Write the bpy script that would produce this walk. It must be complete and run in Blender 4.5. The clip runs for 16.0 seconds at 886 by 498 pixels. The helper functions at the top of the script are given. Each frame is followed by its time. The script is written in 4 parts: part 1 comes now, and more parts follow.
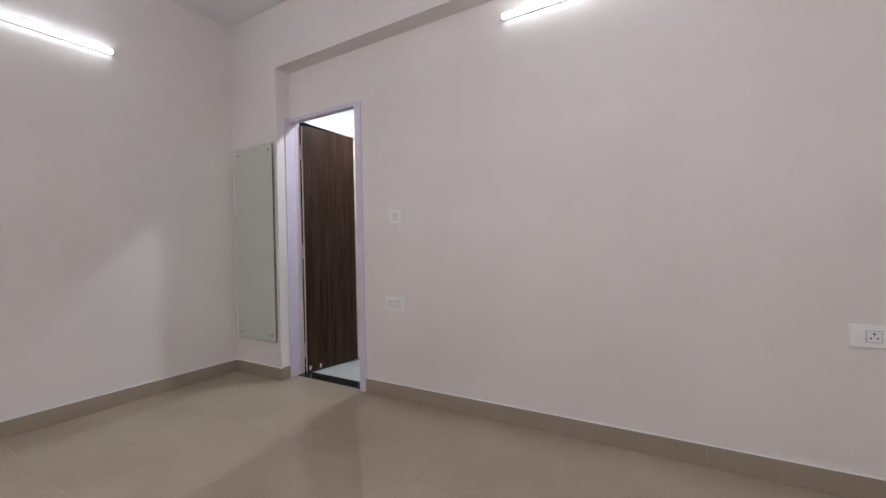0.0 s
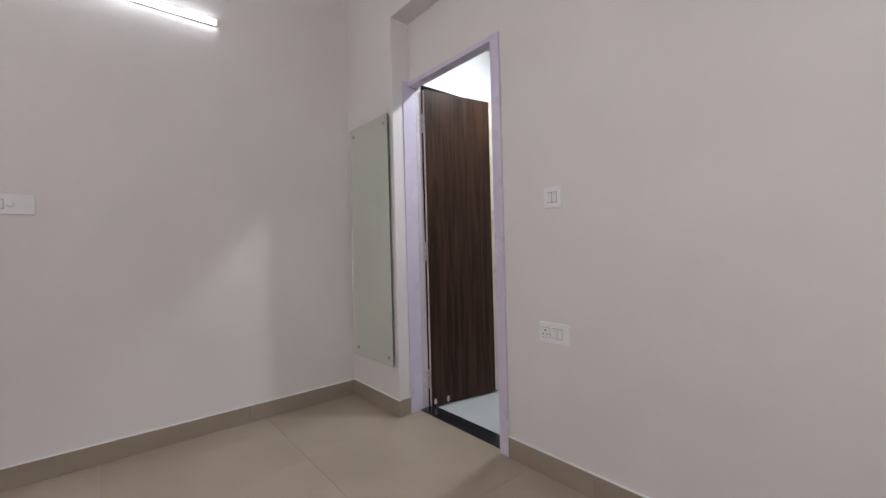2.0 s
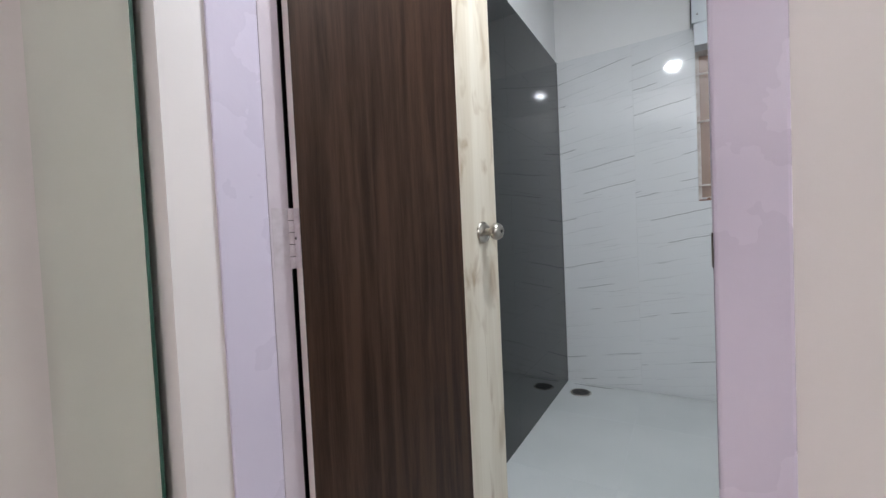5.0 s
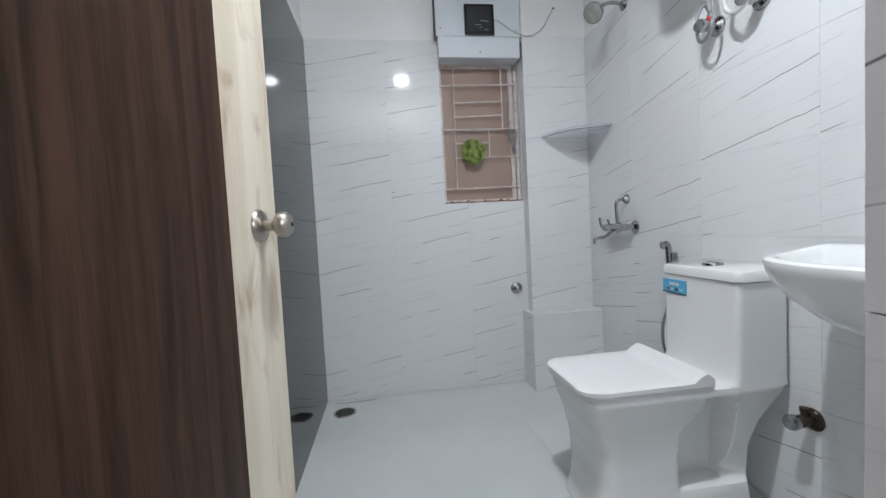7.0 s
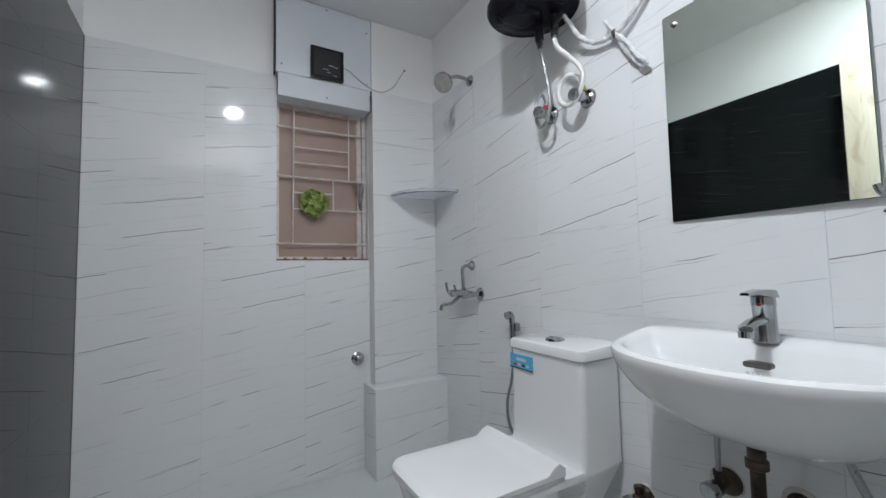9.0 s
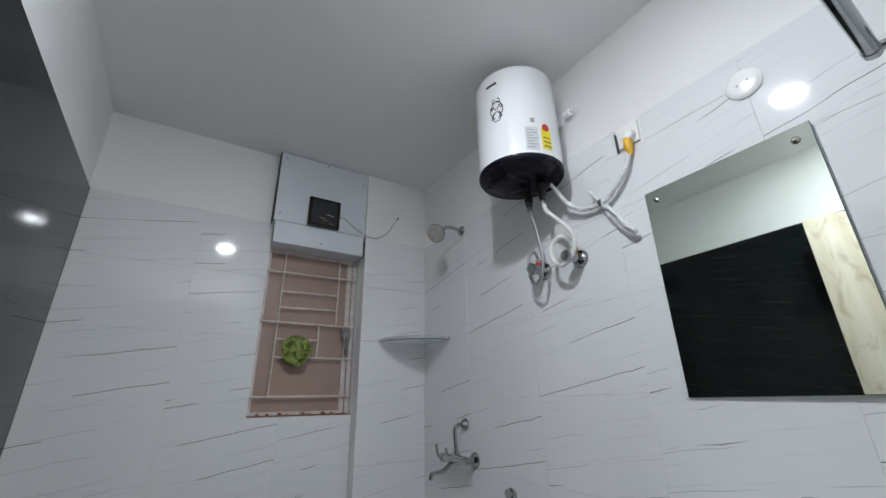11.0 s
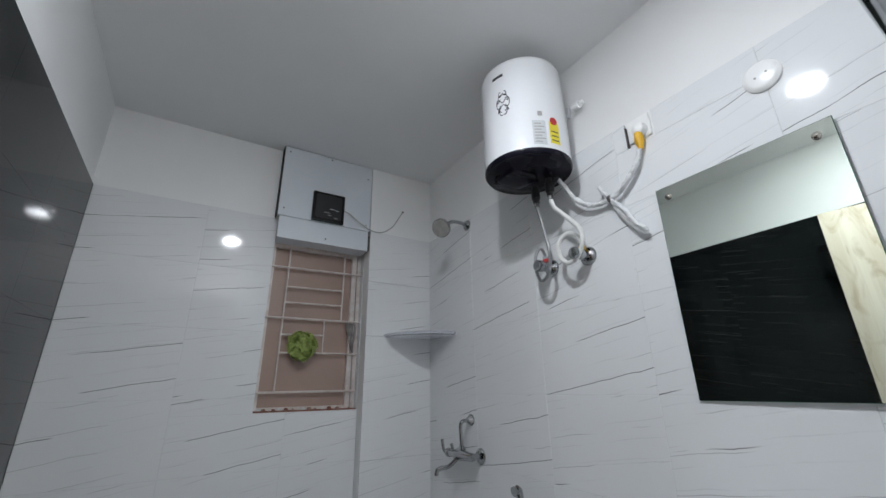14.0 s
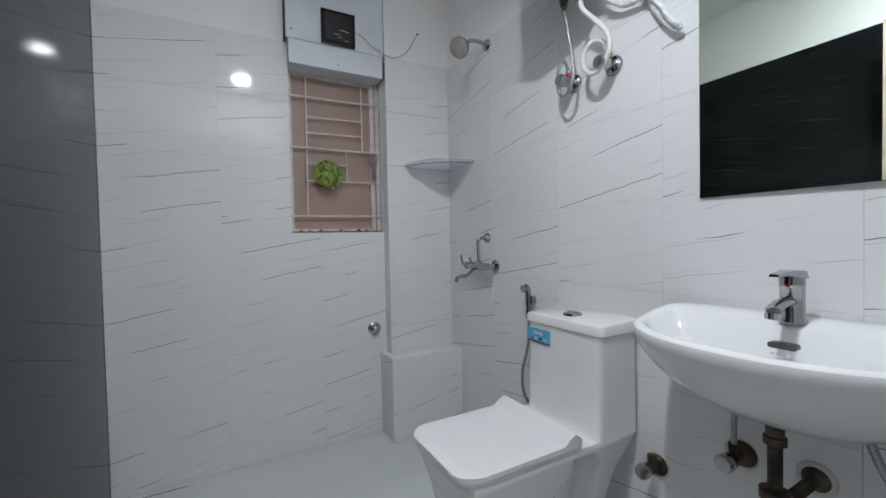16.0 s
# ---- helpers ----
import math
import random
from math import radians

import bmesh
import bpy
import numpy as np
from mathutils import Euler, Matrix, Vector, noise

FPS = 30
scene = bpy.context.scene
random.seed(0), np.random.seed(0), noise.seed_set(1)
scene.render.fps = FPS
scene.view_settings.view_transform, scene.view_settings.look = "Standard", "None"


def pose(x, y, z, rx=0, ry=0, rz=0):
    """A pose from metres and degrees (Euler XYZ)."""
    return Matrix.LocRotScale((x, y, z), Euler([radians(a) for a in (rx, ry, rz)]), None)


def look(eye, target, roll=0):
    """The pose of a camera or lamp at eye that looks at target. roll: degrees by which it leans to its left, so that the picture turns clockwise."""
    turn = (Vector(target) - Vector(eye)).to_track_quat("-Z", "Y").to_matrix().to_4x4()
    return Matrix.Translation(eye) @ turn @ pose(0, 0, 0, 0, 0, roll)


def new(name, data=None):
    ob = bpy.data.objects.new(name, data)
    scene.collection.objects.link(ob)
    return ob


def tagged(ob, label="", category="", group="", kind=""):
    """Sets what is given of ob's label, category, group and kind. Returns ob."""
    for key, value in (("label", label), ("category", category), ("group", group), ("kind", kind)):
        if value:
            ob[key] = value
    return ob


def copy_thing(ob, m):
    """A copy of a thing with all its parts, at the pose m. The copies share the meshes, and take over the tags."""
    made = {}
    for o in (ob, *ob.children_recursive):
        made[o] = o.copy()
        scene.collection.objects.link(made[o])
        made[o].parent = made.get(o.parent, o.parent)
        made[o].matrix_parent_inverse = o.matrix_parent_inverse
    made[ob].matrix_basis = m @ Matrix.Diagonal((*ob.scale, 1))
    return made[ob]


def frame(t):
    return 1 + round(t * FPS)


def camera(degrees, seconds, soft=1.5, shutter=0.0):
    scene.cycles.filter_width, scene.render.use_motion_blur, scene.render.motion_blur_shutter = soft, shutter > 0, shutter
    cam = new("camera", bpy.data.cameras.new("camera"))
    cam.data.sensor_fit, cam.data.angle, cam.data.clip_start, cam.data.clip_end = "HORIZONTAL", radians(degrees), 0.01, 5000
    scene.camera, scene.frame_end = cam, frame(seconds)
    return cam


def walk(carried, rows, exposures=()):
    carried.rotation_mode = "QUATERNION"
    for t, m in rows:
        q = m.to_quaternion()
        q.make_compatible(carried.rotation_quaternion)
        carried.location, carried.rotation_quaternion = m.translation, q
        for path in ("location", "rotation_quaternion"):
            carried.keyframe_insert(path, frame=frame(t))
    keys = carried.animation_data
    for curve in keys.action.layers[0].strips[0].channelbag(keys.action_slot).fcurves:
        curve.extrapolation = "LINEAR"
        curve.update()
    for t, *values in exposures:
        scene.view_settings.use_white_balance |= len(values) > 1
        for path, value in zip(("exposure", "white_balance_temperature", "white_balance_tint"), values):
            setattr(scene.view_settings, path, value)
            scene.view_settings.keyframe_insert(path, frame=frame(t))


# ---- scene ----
cam = camera(95.7, 16.0)
PATH = [
    (0, (2.744, -2.187, 1.033), (1.721, -0.469, 1.022), -1.2),
    (0.5, (2.680, -2.095, 1.038), (1.475, -0.499, 1.005), -1.2),
    (1, (2.515, -1.957, 1.028), (1.165, -0.482, 1.010), -1.1),
    (1.5, (2.344, -1.729, 1.031), (0.880, -0.370, 1.030), -1.3),
    (2, (2.094, -1.507, 1.036), (0.565, -0.217, 1.032), -1.5),
    (2.5, (1.845, -1.29, 1.043), (0.293, -0.028, 1.028), -2.0),
    (3, (1.59, -1.045, 1.05), (0.011, 0.183, 1.027), -2.6),
    (5.5, (0.55, -0.378, 1.003), (-0.171, 1.484, 0.919), -2.5),
    (6, (0.446, -0.324, 1.003), (0.075, 1.638, 0.898), -2.3),
    (6.5, (0.413, -0.257, 0.993), (0.365, 1.74, 0.885), -2.6),
    (7, (0.414, -0.158, 0.99), (0.688, 1.821, 0.891), -3.0),
    (7.5, (0.438, -0.077, 0.998), (0.971, 1.849, 0.907), -3.1),
    (8, (0.478, -0.025, 1.008), (1.231, 1.827, 0.94), -2.6),
    (8.5, (0.481, 0.014, 1.03), (1.398, 1.791, 1.021), -1.8),
    (9, (0.484, 0.061, 1.063), (1.489, 1.786, 1.18), -1.2),
    (9.5, (0.485, 0.08, 1.096), (1.521, 1.770, 1.358), -0.9),
    (12, (0.478, 0.125, 1.254), (1.432, 1.63, 2.163), -1.1),
    (12.5, (0.479, 0.127, 1.264), (1.418, 1.618, 2.21), -1.0),
    (13, (0.48, 0.124, 1.263), (1.421, 1.642, 2.163), -0.9),
    (13.5, (0.485, 0.124, 1.253), (1.454, 1.683, 2.047), -0.8),
    (14, (0.489, 0.121, 1.238), (1.484, 1.727, 1.895), -0.9),
    (14.5, (0.48, 0.118, 1.209), (1.497, 1.765, 1.711), -0.9),
    (15, (0.468, 0.111, 1.18), (1.489, 1.799, 1.509), -0.9),
    (15.5, (0.455, 0.103, 1.132), (1.466, 1.821, 1.287), -0.9),
    (16, (0.455, 0.082, 1.096), (1.422, 1.832, 1.045), -1.2),
]
walk(cam, [(t, look(e, g, r)) for t, e, g, r in PATH], [(0, -0.12), (3, -0.08), (5.5, 0.5), (6.5, 0.58), (7.5, 0.46), (8, 0.38), (9, 0.25), (12, -0.18), (14, -0.12), (16, 0.16)])

# ---- light ----
# the second strength is for an added fill tube out of view
TUBE_GLOW, FILL_TUBE_GLOW, LAMP_GLOW = 19.0, 285.0, 820.0
world = bpy.data.worlds.new("world")
world.use_nodes = True
scene.world = world
sky = world.node_tree.nodes.new("ShaderNodeTexSky")
sky.sky_type, sky.sun_disc, sky.sun_elevation = "NISHITA", False, radians(8)
world.node_tree.links.new(sky.outputs[0], world.node_tree.nodes["Background"].inputs[0])
world.node_tree.nodes["Background"].inputs[1].default_value = 0.05
scene.view_settings.exposure = 0.0


# ---- materials ----
def base_mat(name, colour, rough=0.5, metal=0.0, coat=0.0, ior=1.5):
    m = bpy.data.materials.new(name)
    m.use_nodes = True
    b = m.node_tree.nodes["Principled BSDF"]
    b.inputs["Base Color"].default_value = (*colour, 1)
    b.inputs["Roughness"].default_value = rough
    b.inputs["Metallic"].default_value = metal
    b.inputs["Coat Weight"].default_value = coat
    b.inputs["IOR"].default_value = ior
    return m, m.node_tree.nodes, m.node_tree.links, b


def mottled(name, a, c, scale=3.0, rough=0.5, metal=0.0, bump=0.1, fine=120.0, coat=0.0, rough_var=0.1, stretch=(1, 1, 1), coords="Object"):
    """Two tones mixed by large noise, with a fine relief."""
    m, n, l, b = base_mat(name, a, rough, metal, coat)
    co = n.new("ShaderNodeTexCoord")
    mp = n.new("ShaderNodeMapping")
    mp.inputs["Scale"].default_value = stretch
    l.new(co.outputs[coords], mp.inputs[0])
    n1 = n.new("ShaderNodeTexNoise")
    n1.inputs["Scale"].default_value, n1.inputs["Detail"].default_value = scale, 5
    l.new(mp.outputs[0], n1.inputs["Vector"])
    mix = n.new("ShaderNodeMix")
    mix.data_type = "RGBA"
    mix.inputs[6].default_value, mix.inputs[7].default_value = (*a, 1), (*c, 1)
    ramp = n.new("ShaderNodeMapRange")
    ramp.inputs[1].default_value, ramp.inputs[2].default_value = 0.35, 0.68
    l.new(n1.outputs[0], ramp.inputs[0])
    l.new(ramp.outputs[0], mix.inputs[0])
    l.new(mix.outputs[2], b.inputs["Base Color"])
    rr = n.new("ShaderNodeMapRange")
    rr.inputs[3].default_value, rr.inputs[4].default_value = max(rough - rough_var, 0.02), rough + rough_var
    l.new(n1.outputs[0], rr.inputs[0])
    l.new(rr.outputs[0], b.inputs["Roughness"])
    n2 = n.new("ShaderNodeTexNoise")
    n2.inputs["Scale"].default_value, n2.inputs["Detail"].default_value = fine, 3
    l.new(mp.outputs[0], n2.inputs["Vector"])
    bp = n.new("ShaderNodeBump")
    bp.inputs["Strength"].default_value, bp.inputs["Distance"].default_value = bump, 0.002
    l.new(n2.outputs[0], bp.inputs["Height"])
    l.new(bp.outputs[0], b.inputs["Normal"])
    return m


def veined(name, ground, ground2, vein, faint, rough, slope=0.17):
    """Polished tile with thin broken veins that climb across it; the tile's own x and z lie in its face."""
    m, n, l, b = base_mat(name, ground, rough)
    co = n.new("ShaderNodeTexCoord")
    inf = n.new("ShaderNodeObjectInfo")

    def calc(op, p, q=None, r=None):
        k = n.new("ShaderNodeMath")
        k.operation = op
        for i, v in enumerate((p, q, r)):
            if v is None:
                continue
            if isinstance(v, (int, float)):
                k.inputs[i].default_value = v
            else:
                l.new(v, k.inputs[i])
        return k.outputs[0]

    sep = n.new("ShaderNodeSeparateXYZ")
    l.new(co.outputs["Object"], sep.inputs[0])
    comb = n.new("ShaderNodeCombineXYZ")
    l.new(sep.outputs[0], comb.inputs[0])
    l.new(calc("MULTIPLY", inf.outputs["Random"], 37.0), comb.inputs[1])
    l.new(sep.outputs[2], comb.inputs[2])
    wob = n.new("ShaderNodeTexNoise")
    wob.inputs["Scale"].default_value, wob.inputs["Detail"].default_value = 9.0, 4
    l.new(comb.outputs[0], wob.inputs["Vector"])
    lean = calc("MULTIPLY_ADD", sep.outputs[0], -slope, sep.outputs[2])
    lean = calc("MULTIPLY_ADD", calc("SUBTRACT", wob.outputs[0], 0.5), 0.017, lean)
    total = None
    for k, (pitch, width, weight, seed, cut, soft) in enumerate(((0.15, 0.0021, 1.0, 3.1, 0.50, 0.05), (0.095, 0.0016, 0.45, 8.3, 0.47, 0.12), (0.052, 0.0022, 0.14, 5.7, 0.45, 0.16))):
        shift = calc("MULTIPLY_ADD", inf.outputs["Random"], seed * 0.004, lean)
        saw = calc("PINGPONG", calc("ADD", shift, seed), pitch / 2)
        d = n.new("ShaderNodeMapRange")
        d.inputs[1].default_value, d.inputs[2].default_value = 0.0, width
        d.inputs[3].default_value, d.inputs[4].default_value = 1.0, 0.0
        l.new(saw, d.inputs[0])
        gate = n.new("ShaderNodeTexNoise")
        gate.inputs["Scale"].default_value = 3.2 + 2 * k
        gate.inputs["Detail"].default_value = 2
        mv = n.new("ShaderNodeVectorMath")
        mv.operation = "ADD"
        mv.inputs[1].default_value = (seed, seed * 2, 0)
        l.new(comb.outputs[0], mv.inputs[0])
        l.new(mv.outputs[0], gate.inputs["Vector"])
        g = n.new("ShaderNodeMapRange")
        g.inputs[1].default_value, g.inputs[2].default_value = cut, cut + soft
        l.new(gate.outputs[0], g.inputs[0])
        w = calc("MULTIPLY", calc("MULTIPLY", d.outputs[0], g.outputs[0]), weight)
        total = w if total is None else calc("MAXIMUM", total, w)
    cloud = n.new("ShaderNodeTexNoise")
    cloud.inputs["Scale"].default_value, cloud.inputs["Detail"].default_value = 4.0, 4
    l.new(comb.outputs[0], cloud.inputs["Vector"])
    g1 = n.new("ShaderNodeMix")
    g1.data_type = "RGBA"
    g1.inputs[6].default_value, g1.inputs[7].default_value = (*ground, 1), (*ground2, 1)
    l.new(cloud.outputs[0], g1.inputs[0])
    g2 = n.new("ShaderNodeMix")
    g2.data_type = "RGBA"
    l.new(total, g2.inputs[0])
    l.new(g1.outputs[2], g2.inputs[6])
    g2.inputs[7].default_value = (*vein, 1)
    l.new(g2.outputs[2], b.inputs["Base Color"])
    rr = n.new("ShaderNodeMapRange")
    rr.inputs[3].default_value, rr.inputs[4].default_value = rough * 0.7, rough * 1.4
    l.new(cloud.outputs[0], rr.inputs[0])
    l.new(rr.outputs[0], b.inputs["Roughness"])
    und = n.new("ShaderNodeTexNoise")
    und.inputs["Scale"].default_value = 14.0
    l.new(comb.outputs[0], und.inputs["Vector"])
    bp = n.new("ShaderNodeBump")
    bp.inputs["Strength"].default_value, bp.inputs["Distance"].default_value = 0.05, 0.002
    l.new(und.outputs[0], bp.inputs["Height"])
    l.new(bp.outputs[0], b.inputs["Normal"])
    return m


def grained(name, dark, light, rough, scale=26.0, along=0.9, streak=(0.35, 0.65), ior=1.5, knot=None):
    """Wood grain that runs along z, with soft knots where a knot colour is given."""
    m, n, l, b = base_mat(name, dark, rough, 0.0, 0.0, ior)
    co = n.new("ShaderNodeTexCoord")
    mp = n.new("ShaderNodeMapping")
    mp.inputs["Scale"].default_value = (1, 1, along * 0.05)
    l.new(co.outputs["Object"], mp.inputs[0])
    n1 = n.new("ShaderNodeTexNoise")
    n1.inputs["Scale"].default_value, n1.inputs["Detail"].default_value, n1.inputs["Distortion"].default_value = scale, 6, 0.6
    l.new(mp.outputs[0], n1.inputs["Vector"])
    n2 = n.new("ShaderNodeTexNoise")
    n2.inputs["Scale"].default_value, n2.inputs["Detail"].default_value = scale * 9, 3
    l.new(mp.outputs[0], n2.inputs["Vector"])
    add = n.new("ShaderNodeMath")
    add.operation = "MULTIPLY_ADD"
    add.inputs[1].default_value = 0.35
    l.new(n2.outputs[0], add.inputs[0])
    l.new(n1.outputs[0], add.inputs[2])
    mr = n.new("ShaderNodeMapRange")
    mr.inputs[1].default_value, mr.inputs[2].default_value = streak[0] + 0.17, streak[1] + 0.17
    l.new(add.outputs[0], mr.inputs[0])
    mix = n.new("ShaderNodeMix")
    mix.data_type = "RGBA"
    mix.inputs[6].default_value, mix.inputs[7].default_value = (*dark, 1), (*light, 1)
    l.new(mr.outputs[0], mix.inputs[0])
    l.new(mix.outputs[2], b.inputs["Base Color"])
    if knot:
        m2 = n.new("ShaderNodeMapping")
        m2.inputs["Scale"].default_value = (1, 1, 0.38)
        l.new(co.outputs["Object"], m2.inputs[0])
        n3 = n.new("ShaderNodeTexNoise")
        n3.inputs["Scale"].default_value, n3.inputs["Detail"].default_value, n3.inputs["Distortion"].default_value = 11.0, 3, 1.2
        l.new(m2.outputs[0], n3.inputs["Vector"])
        k1 = n.new("ShaderNodeMapRange")
        k1.inputs[1].default_value, k1.inputs[2].default_value, k1.inputs[4].default_value = 0.54, 0.74, 0.85
        l.new(n3.outputs[0], k1.inputs[0])
        k2 = n.new("ShaderNodeMix")
        k2.data_type = "RGBA"
        k2.inputs[7].default_value = (*knot, 1)
        l.new(k1.outputs[0], k2.inputs[0])
        l.new(mix.outputs[2], k2.inputs[6])
        l.new(k2.outputs[2], b.inputs["Base Color"])
    bp = n.new("ShaderNodeBump")
    bp.inputs["Strength"].default_value, bp.inputs["Distance"].default_value = 0.12, 0.001
    l.new(n2.outputs[0], bp.inputs["Height"])
    l.new(bp.outputs[0], b.inputs["Normal"])
    return m


def glowing(name, colour, strength):
    m, n, l, b = base_mat(name, (0.9, 0.9, 0.9), 0.4)
    b.inputs["Emission Color"].default_value = (*colour, 1)
    b.inputs["Emission Strength"].default_value = strength
    return m


PAINT = mottled("wall_paint", (0.80, 0.755, 0.735), (0.745, 0.70, 0.682), 1.3, 0.55, bump=0.12, fine=90, rough_var=0.06)
CEIL = mottled("ceiling_paint", (0.86, 0.86, 0.86), (0.82, 0.82, 0.825), 1.5, 0.6, bump=0.08, fine=80)
WHITE_PAINT = mottled("bath_paint", (0.84, 0.84, 0.835), (0.80, 0.80, 0.795), 1.5, 0.5, bump=0.1, fine=90)
LILAC = mottled("lilac_enamel", (0.67, 0.61, 0.73), (0.64, 0.58, 0.70), 5.0, 0.28, bump=0.25, fine=38, rough_var=0.08)
TILE = veined("white_vein_tile", (0.795, 0.805, 0.81), (0.755, 0.77, 0.78), (0.09, 0.09, 0.10), (0.5, 0.5, 0.5), 0.065)
BLACK_TILE = veined("black_vein_tile", (0.0045, 0.006, 0.0065), (0.007, 0.009, 0.010), (0.055, 0.05, 0.045), (0.1, 0.1, 0.1), 0.05)
GROUT = mottled("grout", (0.70, 0.71, 0.71), (0.62, 0.63, 0.63), 6, 0.8)
DARK_GROUT = mottled("dark_grout", (0.02, 0.02, 0.022), (0.03, 0.03, 0.03), 6, 0.8)
BATH_FLOOR = mottled("grey_floor_tile", (0.65, 0.675, 0.67), (0.59, 0.62, 0.615), 2.2, 0.30, bump=0.15, fine=160, rough_var=0.08)
BED_FLOOR = mottled("cream_vitrified_tile", (0.44, 0.365, 0.285), (0.385, 0.315, 0.24), 1.8, 0.07, bump=0.02, fine=12, rough_var=0.03)
SKIRT = mottled("beige_skirting_tile", (0.36, 0.295, 0.235), (0.31, 0.255, 0.20), 3, 0.22, bump=0.05)
GRANITE = mottled("black_granite", (0.012, 0.012, 0.015), (0.03, 0.03, 0.034), 60, 0.15)
VENEER = grained("dark_veneer", (0.024, 0.012, 0.0078), (0.062, 0.033, 0.021), 0.36, 38, ior=1.27)
PINE = grained("pale_laminate", (0.60, 0.53, 0.42), (0.71, 0.655, 0.55), 0.42, 14, knot=(0.34, 0.24, 0.14))
LEAF_EDGE = mottled("door_edge_paint", (0.74, 0.67, 0.65), (0.66, 0.58, 0.56), 14, 0.5, bump=0.3, fine=60)
CERAMIC = mottled("white_ceramic", (0.82, 0.83, 0.83), (0.80, 0.81, 0.815), 2, 0.10, bump=0.01, fine=6, rough_var=0.03)
SEAT_PLASTIC = mottled("white_plastic", (0.84, 0.84, 0.84), (0.82, 0.82, 0.83), 4, 0.22, bump=0.02)
PLATE = mottled("switch_plastic", (0.87, 0.87, 0.86), (0.84, 0.84, 0.83), 12, 0.3, bump=0.02)
ROCKER = mottled("rocker_plastic", (0.88, 0.88, 0.87), (0.86, 0.86, 0.85), 12, 0.25, bump=0.02)
# grey of modules and wires, also of the painted shade lines on plates
GREYMOD = mottled("grey_module", (0.42, 0.41, 0.40), (0.36, 0.355, 0.35), 12, 0.35)
HOLE = mottled("socket_hole", (0.01, 0.01, 0.01), (0.02, 0.02, 0.02), 20, 0.6)
CHROME = mottled("chrome", (0.47, 0.48, 0.49), (0.36, 0.37, 0.38), 18, 0.17, 1.0, bump=0.03, rough_var=0.06)
STEEL = mottled("brushed_steel", (0.50, 0.47, 0.42), (0.42, 0.39, 0.35), 22, 0.28, 1.0, bump=0.06)
OLD_PAINT = mottled("old_pink_enamel", (0.62, 0.55, 0.60), (0.57, 0.50, 0.55), 9, 0.35, bump=0.3, fine=50)
HINGE = mottled("painted_hinge", (0.62, 0.56, 0.60), (0.50, 0.44, 0.47), 40, 0.4, bump=0.3, fine=90)
RUSTY = mottled("stained_brass", (0.10, 0.075, 0.05), (0.014, 0.010, 0.009), 22, 0.4, 0.5, bump=0.5, fine=150)
GLASS_EDGE = mottled("green_glass_edge", (0.03, 0.10, 0.07), (0.05, 0.14, 0.10), 8, 0.12)
WHITE_STEEL = mottled("white_enamel_steel", (0.83, 0.84, 0.86), (0.80, 0.81, 0.83), 2, 0.16, bump=0.01, fine=8, rough_var=0.04)
BLUEBLACK = mottled("dark_plastic", (0.006, 0.006, 0.012), (0.010, 0.009, 0.018), 8, 0.26, bump=0.05)
BLACK = mottled("black_plastic", (0.012, 0.012, 0.013), (0.02, 0.02, 0.02), 12, 0.35)
GLOSS_BLACK = mottled("glossy_black", (0.008, 0.008, 0.009), (0.014, 0.012, 0.012), 12, 0.12)
HOSE = mottled("white_hose", (0.78, 0.78, 0.76), (0.70, 0.70, 0.68), 40, 0.3, bump=0.2, fine=300)
BRAID = mottled("braided_hose", (0.45, 0.46, 0.47), (0.32, 0.33, 0.34), 200, 0.3, 0.9, bump=0.5, fine=500)
FILM = mottled("wrinkled_film", (0.78, 0.79, 0.80), (0.60, 0.61, 0.62), 45, 0.22, bump=0.8, fine=70)
YELLOW = mottled("yellow_plastic", (0.80, 0.45, 0.02), (0.70, 0.38, 0.02), 20, 0.4)
RED = mottled("red_plastic", (0.55, 0.02, 0.02), (0.45, 0.02, 0.02), 20, 0.35)
LABEL_YELLOW = mottled("yellow_label", (0.85, 0.72, 0.04), (0.80, 0.66, 0.04), 20, 0.4)
LABEL_GREY = mottled("grey_label", (0.62, 0.64, 0.66), (0.55, 0.57, 0.59), 20, 0.4)
LABEL_BLUE = mottled("blue_label", (0.08, 0.42, 0.68), (0.10, 0.46, 0.72), 20, 0.35)
BLUE_CAP = mottled("blue_grey_plastic", (0.10, 0.16, 0.22), (0.07, 0.11, 0.16), 20, 0.35)
INK = mottled("dark_ink", (0.03, 0.03, 0.04), (0.05, 0.05, 0.06), 30, 0.5)
BOARD = mottled("painted_board", (0.68, 0.72, 0.76), (0.63, 0.67, 0.715), 4, 0.38, bump=0.06)
PANEL = mottled("brown_window_panel", (0.42, 0.30, 0.25), (0.36, 0.255, 0.215), 3.0, 0.22, bump=0.03)
BARS = mottled("painted_bar", (0.68, 0.63, 0.60), (0.55, 0.47, 0.43), 25, 0.4, bump=0.3)
SILL_RUST = mottled("rust_stain", (0.16, 0.035, 0.015), (0.35, 0.24, 0.19), 26, 0.8, bump=0.6, fine=120)
LOOFAH = mottled("green_net", (0.29, 0.37, 0.09), (0.38, 0.47, 0.14), 30, 0.5, bump=0.6, fine=220)
RAG = mottled("grey_cloth", (0.42, 0.40, 0.39), (0.26, 0.24, 0.235), 25, 0.85, bump=0.6, fine=300)
CEMENT = mottled("smeared_cement", (0.68, 0.66, 0.62), (0.56, 0.53, 0.48), 30, 0.8, bump=0.5, fine=120)
SLATE = mottled("dark_slot", (0.06, 0.055, 0.05), (0.10, 0.09, 0.085), 30, 0.4)
TUBE = glowing("tube_glow", (0.86, 0.92, 1.0), TUBE_GLOW)
